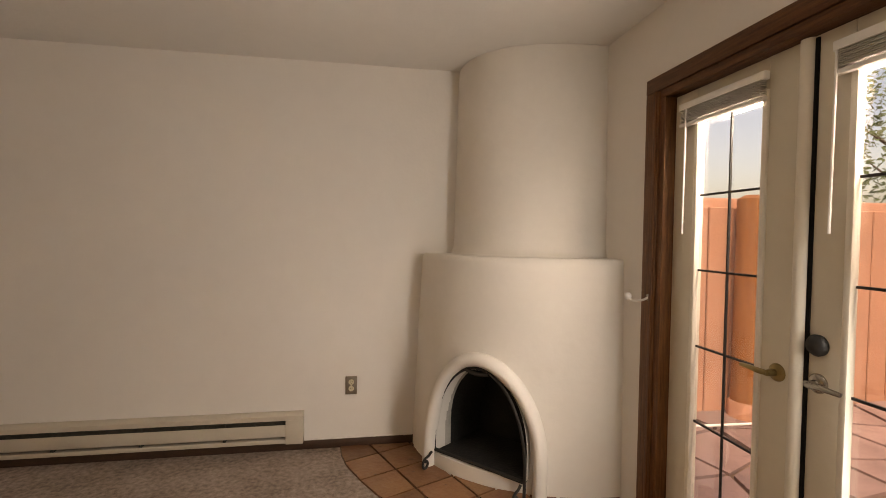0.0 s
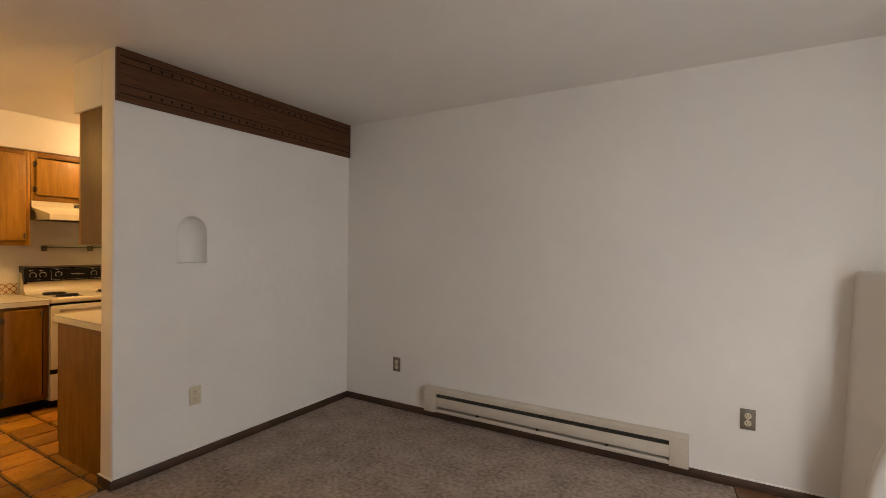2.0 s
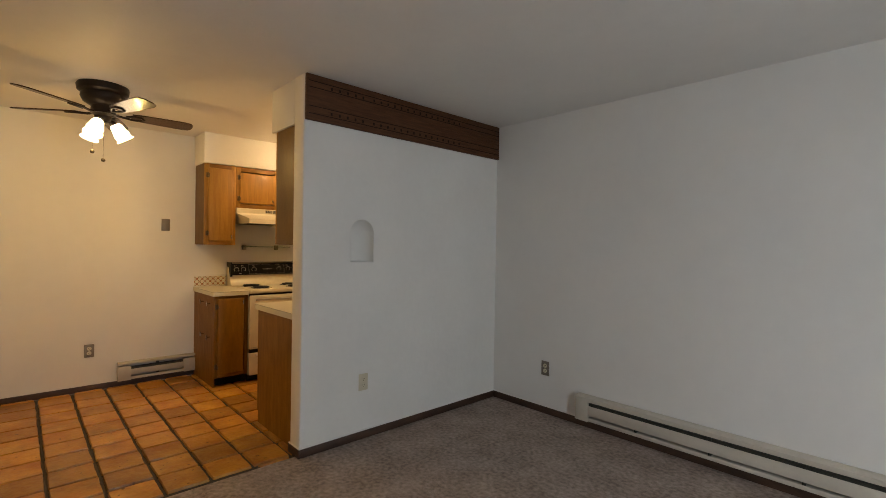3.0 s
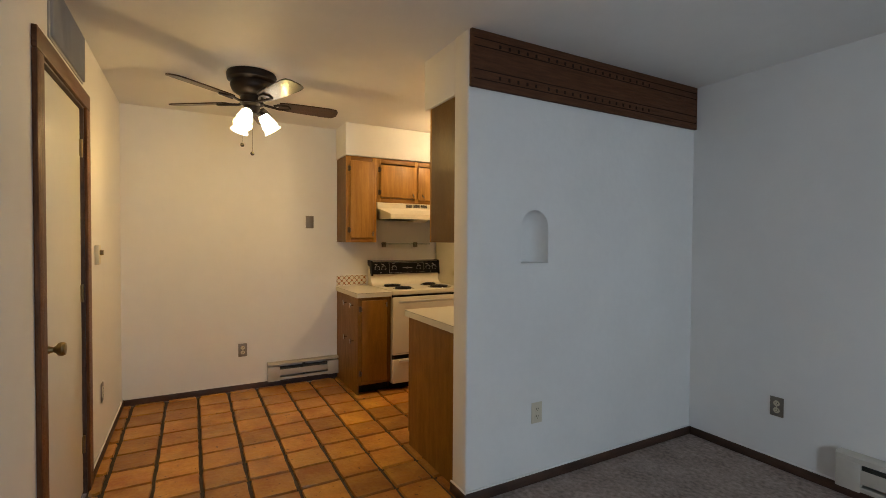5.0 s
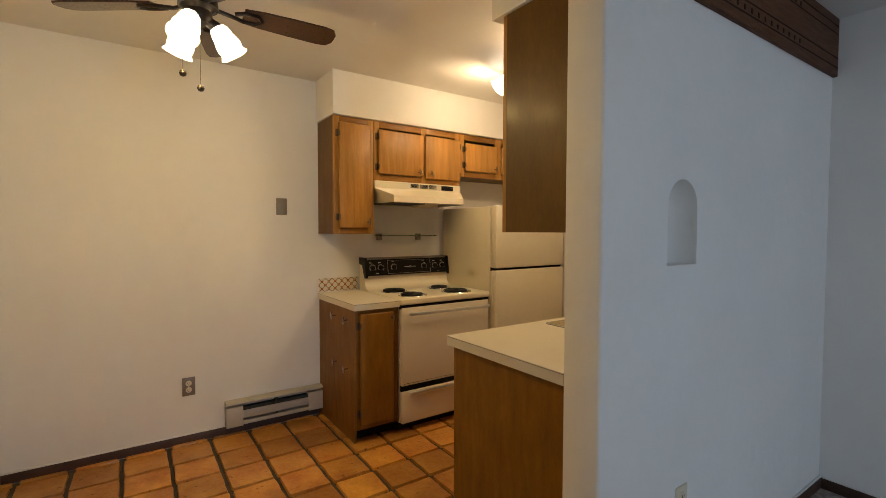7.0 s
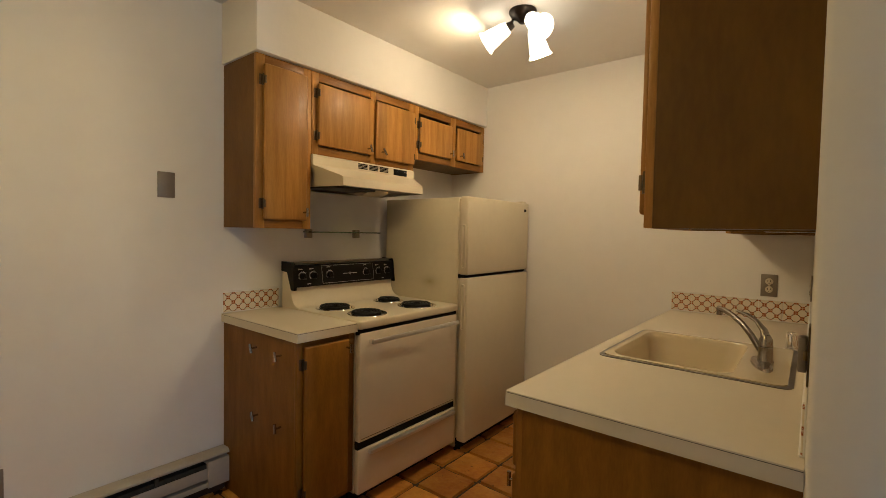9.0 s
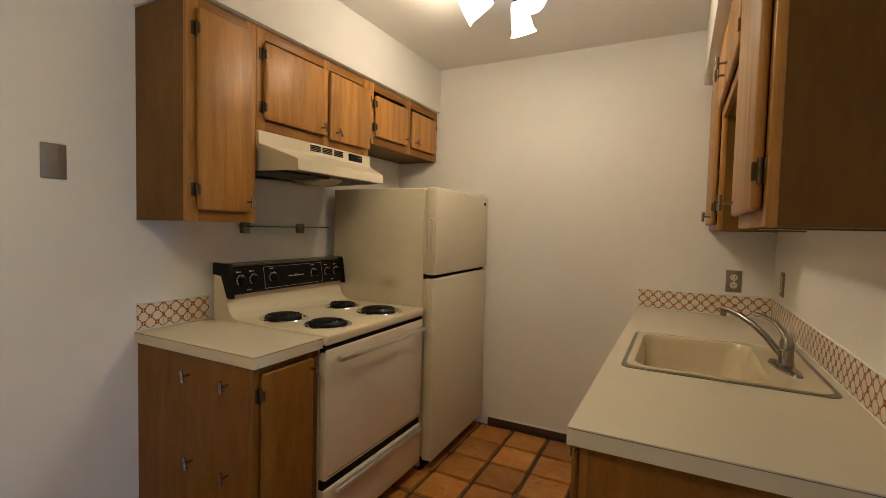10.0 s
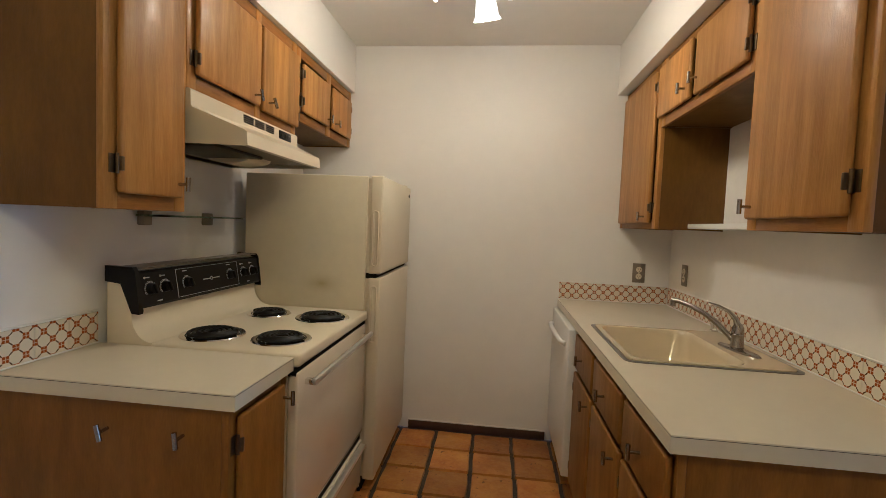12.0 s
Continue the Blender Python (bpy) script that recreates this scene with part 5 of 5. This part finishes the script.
# ---- lamps ----
def bell(parent, at, way, length, r0, r1, name="glass_shade", reach=1.04):
    """A frosted bell shade whose neck sits at `at` and whose mouth points along `way`."""
    way = Vector(way).normalized()
    m = Matrix.Translation(at) @ way.to_track_quat("Z", "Y").to_matrix().to_4x4()
    pr = [(r0, 0.0), (r0 * 1.25, length * 0.12), (r0 * 1.45, length * 0.4), (r0 * 1.7, length * 0.65), (r1 * 0.82, length * 0.86), (r1, length)]
    pr += [(r - 0.003, z) for r, z in pr[::-1]]
    part(name, lathe(pr, 28, m), SHADE_M, parent, "lit frosted glass bell shade", smooth=60)
    part("bulb", lathe([(0, 0.02), (0.013, 0.02), (0.017, length * 0.25), (0.014, length * 0.36), (0, length * 0.42)], 16, m), SHADE_M, parent, "lit bulb")
    return Vector(at) + way * (length * reach)


def lamp(at, watts, colour):
    ob = new("bulb_light", bpy.data.lights.new("bulb_light", "POINT"))
    ob.data.energy, ob.data.color, ob.data.shadow_soft_size = watts, colour, 0.035
    ob.location = at


FC = Vector((-4.110, 0.412, 0))
fan = thing("ceiling_fan", (FC.x, FC.y, CEIL), "dark bronze five-blade flush ceiling fan with lit glass shades", "ceiling fan")
part("housing", lathe([(0, CEIL), (0.150, CEIL), (0.155, CEIL - 0.012), (0.150, CEIL - 0.045), (0.128, CEIL - 0.060), (0.132, CEIL - 0.085), (0.118, CEIL - 0.118), (0.085, CEIL - 0.140), (0.062, CEIL - 0.150), (0, CEIL - 0.151)], 40, Matrix.Translation(FC)), FAN_M, fan)
part("motor_hub", lathe([(0, 2.315), (0.070, 2.315), (0.074, 2.265), (0.066, 2.265), (0.050, 2.250), (0.052, 2.225), (0.040, 2.205), (0, 2.198)], 32, Matrix.Translation(FC)), FAN_M, fan)
bl = bmesh.new()
o = [(0.17, -0.045), (0.24, -0.056), (0.38, -0.063), (0.51, -0.066), (0.551, -0.058), (0.568, -0.030), (0.570, 0.0), (0.568, 0.030), (0.551, 0.058), (0.51, 0.066), (0.38, 0.063), (0.24, 0.056), (0.17, 0.045)]
prism(o, -0.004, 0.004, "z", bl)
blade_me = mesh_of(bl, "blade", BLADE_M)
ib = tube([(0.06, 0, -0.005), (0.10, 0, -0.012), (0.135, 0.012, -0.010), (0.175, 0.030, -0.007), (0.225, 0.028, -0.006), (0.245, 0, -0.006), (0.225, -0.028, -0.006), (0.175, -0.030, -0.007), (0.135, -0.012, -0.010)], 0.0085, 8)
iron_me = mesh_of(ib, "blade_iron", FAN_M, smooth=50)
for k in range(5):
    m = Matrix.Translation((0, 0, 2.278 - CEIL)) @ Matrix.Rotation(radians(18.5 + 72 * k), 4, "Z") @ Matrix.Rotation(radians(-12), 4, "X")
    for nm, me in (("blade", blade_me), ("blade_iron", iron_me)):
        b = new(nm, me)
        b.parent = fan
        b.matrix_local = m
for a in (-30, 90, 210):
    d = Vector((math.cos(radians(a)), math.sin(radians(a)), 0))
    part("socket_arm", cyl(tuple(FC + d * 0.035 + Vector((0, 0, 2.220))), tuple(FC + d * 0.078 + Vector((0, 0, 2.194))), 0.020, 0.026), FAN_M, fan)
    tip = bell(fan, tuple(FC + d * 0.068 + Vector((0, 0, 2.202))), d * 0.55 + Vector((0, 0, -0.83)), 0.118, 0.030, 0.058)
    lamp(tip, FAN_W, (1.0, 0.645, 0.185))
for (x, y, z) in ((-4.100, 0.352, 1.992), (-4.080, 0.412, 1.938)):
    part("pull_chain", cyl((x, y, z), (x, y, 2.215), 0.0012, seg=5), NICKEL, fan)
    part("pull_ball", lathe([(0, -0.014), (0.010, -0.010), (0.014, 0), (0.010, 0.010), (0, 0.014)], 12, pose(x, y, z)), FAN_M, fan, "dark wooden pull ball")

KC = Vector((-4.17, 2.27, 0))
kl = thing("ceiling_light", (KC.x, KC.y, CEIL), "dark bronze three-light ceiling fixture with lit bell shades", "ceiling light")
part("canopy", lathe([(0, CEIL), (0.068, CEIL), (0.070, CEIL - 0.008), (0.058, CEIL - 0.028), (0.030, CEIL - 0.042), (0.016, CEIL - 0.060), (0, CEIL - 0.062)], 32, Matrix.Translation(KC)), FAN_M, kl)
for d, ln in (((-0.85, -0.20, -0.45), 0.125), ((0.12, 0.35, -0.90), 0.130), ((0.62, -0.38, -0.58), 0.125)):
    w = Vector(d).normalized()
    hz = Vector((w.x, w.y, 0)).normalized()
    neck = KC + hz * 0.075 + Vector((0, 0, CEIL - 0.068))
    part("socket", cyl(tuple(neck - w * 0.030), tuple(neck + w * 0.008), 0.017, 0.026), FAN_M, kl)
    part("arm", tube([tuple(KC + Vector((0, 0, CEIL - 0.03))), tuple(KC + hz * 0.05 + Vector((0, 0, CEIL - 0.030))), tuple(neck - w * 0.02)], 0.008), FAN_M, kl)
    tip = bell(kl, tuple(neck), w, ln + 0.012, 0.028, 0.062, reach=0.94)
    lamp(tip, KITCHEN_W, WARM)

# ---- patio seen through the glass ----
struct("ground", box(-600, 600, -600, 600, -0.12, -0.10), GROUND_M, "bare brown earth", "ground")
pw = struct("patio_wall", box(E + 0.16, 7.5, 3.52, 3.72, -0.10, 1.72, 0.03), STUCCO, "orange stucco patio wall", "wall")
for k in range(28):
    part("board", box(E + 0.20 + k * 0.2, E + 0.388 + k * 0.2, 3.492, 3.52, -0.06, 1.64, 0.006, seg=1), STUCCO, pw, "orange painted upright board", smooth=None)
struct("patio_wall_east", box(7.3, 7.5, -4.0, 3.52, -0.10, 1.70, 0.03), STUCCO, "orange stucco patio wall at the far side", "wall")
post = thing("patio_post", (3.286, 3.355, -0.1), "round peeled log post on a stucco base", "post")
part("log", lathe([(0.0, 0.20), (0.118, 0.20), (0.112, 0.9), (0.108, 1.80), (0.06, 1.83), (0, 1.83)], 20, pose(3.286, 3.355, -0.1)), POST_M, post)
part("base", lathe([(0, 0), (0.135, 0), (0.134, 0.16), (0.126, 0.20), (0, 0.205)], 24, pose(3.286, 3.355, -0.1)), STUCCO, post, "rounded stucco base")
solo("white_pole", cyl((2.35, 3.225, -0.017), (3.62, 3.170, -0.017), 0.010, seg=10), WHITE_M, "thin white pole lying on the flagstones", "pole", at=(2.9, 3.2, -0.03))
pav = struct("pavement", box(E + 0.16, 7.3, -4.0, 3.49, -0.10, -0.055), GROUND_M, "pink flagstone patio with earth joints", "pavement")
rng = random.Random(4)
gx, gy = 11, 14
px = [[(E + 0.22 + i * 0.50 + rng.uniform(-0.11, 0.11), -3.0 + j * 0.47 + rng.uniform(-0.11, 0.11)) for j in range(gy + 1)] for i in range(gx + 1)]
for i in range(gx):
    for j in range(gy):
        q = [px[i][j], px[i + 1][j], px[i + 1][j + 1], px[i][j + 1]]
        cx, cy = sum(p[0] for p in q) / 4, sum(p[1] for p in q) / 4
        q = [(cx + (a - cx) * 0.93, cy + (b - cy) * 0.93) for a, b in q]
        part("flagstone", prism(q, -0.054, -0.030 + rng.uniform(-0.004, 0.004)), FLAG, pav, smooth=None)


def tree(x, y, h, seed):
    r = random.Random(seed)
    t_ = thing("tree", (x, y, -0.1), "leafy green tree beyond the patio wall", "tree")
    tb = tube([(x, y, -0.1), (x + 0.05, y, h * 0.3), (x - 0.04, y + 0.05, h * 0.62), (x, y, h * 0.9)], [0.13, 0.10, 0.06, 0.02], 8)
    for k in range(7):
        a = r.uniform(0, 6.28)
        z = h * r.uniform(0.35, 0.7)
        tube([(x, y, z), (x + math.cos(a) * 0.5, y + math.sin(a) * 0.5, z + 0.4), (x + math.cos(a), y + math.sin(a), z + 0.9)], [0.045, 0.03, 0.008], 6, tb)
    part("trunk", tb, BARK, t_)
    vs, fs = [], []
    for k in range(5200):
        a, u, rr = r.uniform(0, 6.28), r.uniform(-1, 1), r.uniform(0.35, 1.0) ** 0.5
        lump = 1 + 0.35 * noise.noise((math.cos(a) * 2, math.sin(a) * 2, u * 2 + seed))
        c = Vector((x + 1.5 * rr * lump * math.cos(a) * math.sqrt(1 - u * u), y + 1.5 * rr * lump * math.sin(a) * math.sqrt(1 - u * u), h * 0.72 + h * 0.34 * rr * lump * u))
        if noise.noise(c * 1.7) < -0.12:
            continue
        d1 = Vector((r.uniform(-1, 1), r.uniform(-1, 1), r.uniform(-1, 1))).normalized()
        d2 = d1.orthogonal().normalized()
        s = r.uniform(0.035, 0.07)
        i0 = len(vs)
        vs += [c - d1 * s, c + d2 * s * 0.5, c + d1 * s, c - d2 * s * 0.5]
        fs.append((i0, i0 + 1, i0 + 2, i0 + 3))
    me = bpy.data.meshes.new("crown")
    me.from_pydata([tuple(v - Vector((x, y, -0.1))) for v in vs], [], fs)
    me.materials.append(LEAF)
    cr_ = new("crown", me)
    cr_.parent = t_
    tagged(cr_, "many small green leaves", kind="stuff")


tree(8.6, 5.6, 4.2, 3)
tree(10.5, 3.2, 4.6, 8)

# ---- clay tiles of the floors, piece by piece ----
PIT, GAP = 0.237, 0.016


def clay_mesh(w, d, seed=0, material=TILE):
    """A hand-cut tile: wavering edges, softened corners and a worn arris."""
    r, out = random.Random(seed), []
    for (ax, ay), (bx, by) in zip(((-1, -1), (1, -1), (1, 1), (-1, 1)), ((1, -1), (1, 1), (-1, 1), (-1, -1))):
        for t in (0.022, 0.35, 0.66, 0.978):
            k = 1 - r.uniform(0.0, 0.0055) / min(w, d) * 2
            out.append(((ax + (bx - ax) * t) * w / 2 * k, (ay + (by - ay) * t) * d / 2 * k))
    bm = bmesh.new()
    lo = [bm.verts.new((x, y, -0.006)) for x, y in out]
    hi = [bm.verts.new((x - math.copysign(min(0.004, abs(x)), x), y - math.copysign(min(0.004, abs(y)), y), 0.008)) for x, y in out]
    bm.faces.new(hi)
    for k in range(len(lo)):
        q = (k + 1) % len(lo)
        bm.faces.new([lo[k], lo[q], hi[q], hi[k]])
    return mesh_of(bm, "clay_tile", material)


full = [clay_mesh(PIT - GAP + 0.003, PIT - GAP + 0.003, k) for k in range(9)]
rng = random.Random(11)
cuts = {}


def lay(x0, x1, y0, y1, parent):
    w, d = round(x1 - x0, 3), round(y1 - y0, 3)
    if w < 0.02 or d < 0.02:
        return
    if abs(w - PIT + GAP) < 0.004 and abs(d - PIT + GAP) < 0.004:
        me = rng.choice(full)
    else:
        me = cuts.setdefault((w, d), None) or clay_mesh(w, d, 3)
        cuts[(w, d)] = me
    t_ = new("clay_tile", me)
    t_.parent = parent
    t_.location = ((x0 + x1) / 2, (y0 + y1) / 2, rng.uniform(-0.0015, 0.0015))
    t_.rotation_euler = (rng.uniform(-0.006, 0.006), rng.uniform(-0.006, 0.006), rng.uniform(-0.016, 0.016) + (rng.choice((0, 1, 2, 3)) * math.pi / 2 if me in full else 0))


for i in range(-7, 6):
    for j in range(-5, 14):
        y0 = 0.338 + j * 0.2362 + GAP / 2
        x0 = -3.890 + 0.0139 * (2.8 - y0) + i * PIT + GAP / 2
        a, b, c, d = max(x0, W + 0.006), min(x0 + PIT - GAP, TILE_X - 0.004), max(y0, S + 0.006), min(y0 + PIT - GAP, N - 0.006)
        if b - a > 0.02 and d - c > 0.02:
            lay(a, b, c, d, floor_tiles)
# the hearth's tiles lie on the diagonal
for i in range(-8, 9):
    for j in range(-8, 9):
        ang = radians(24)
        u, v = i * PIT, j * PIT
        cx, cy = 0.62 + u * math.cos(ang) - v * math.sin(ang), 2.78 + u * math.sin(ang) + v * math.cos(ang)
        poly = [(cx + a * math.cos(ang) - b * math.sin(ang), cy + a * math.sin(ang) + b * math.cos(ang)) for a, b in ((-0.112, -0.112), (0.112, -0.112), (0.112, 0.112), (-0.112, 0.112))]

        keep = poly
        for (xa, ya), (xb, yb) in list(zip(HR, HR[1:])) + [((E - 0.005, 0.0), (E - 0.005, N)), ((E, N - 0.016), (0.0, N - 0.016))]:
            side = [((xb - xa) * (p[1] - ya) - (yb - ya) * (p[0] - xa)) / math.hypot(xb - xa, yb - ya) - 0.004 for p in keep]
            cut = []
            for k in range(len(keep)):
                q = (k + 1) % len(keep)
                if side[k] >= 0:
                    cut.append(keep[k])
                if side[k] * side[q] < 0:
                    t = side[k] / (side[k] - side[q])
                    cut.append((keep[k][0] + (keep[q][0] - keep[k][0]) * t, keep[k][1] + (keep[q][1] - keep[k][1]) * t))
            keep = cut
        if len(keep) >= 3:
            part("clay_tile", prism(keep, -0.010, 0.009 + rng.uniform(-0.001, 0.001)), HEARTH_M, hearth, smooth=None)
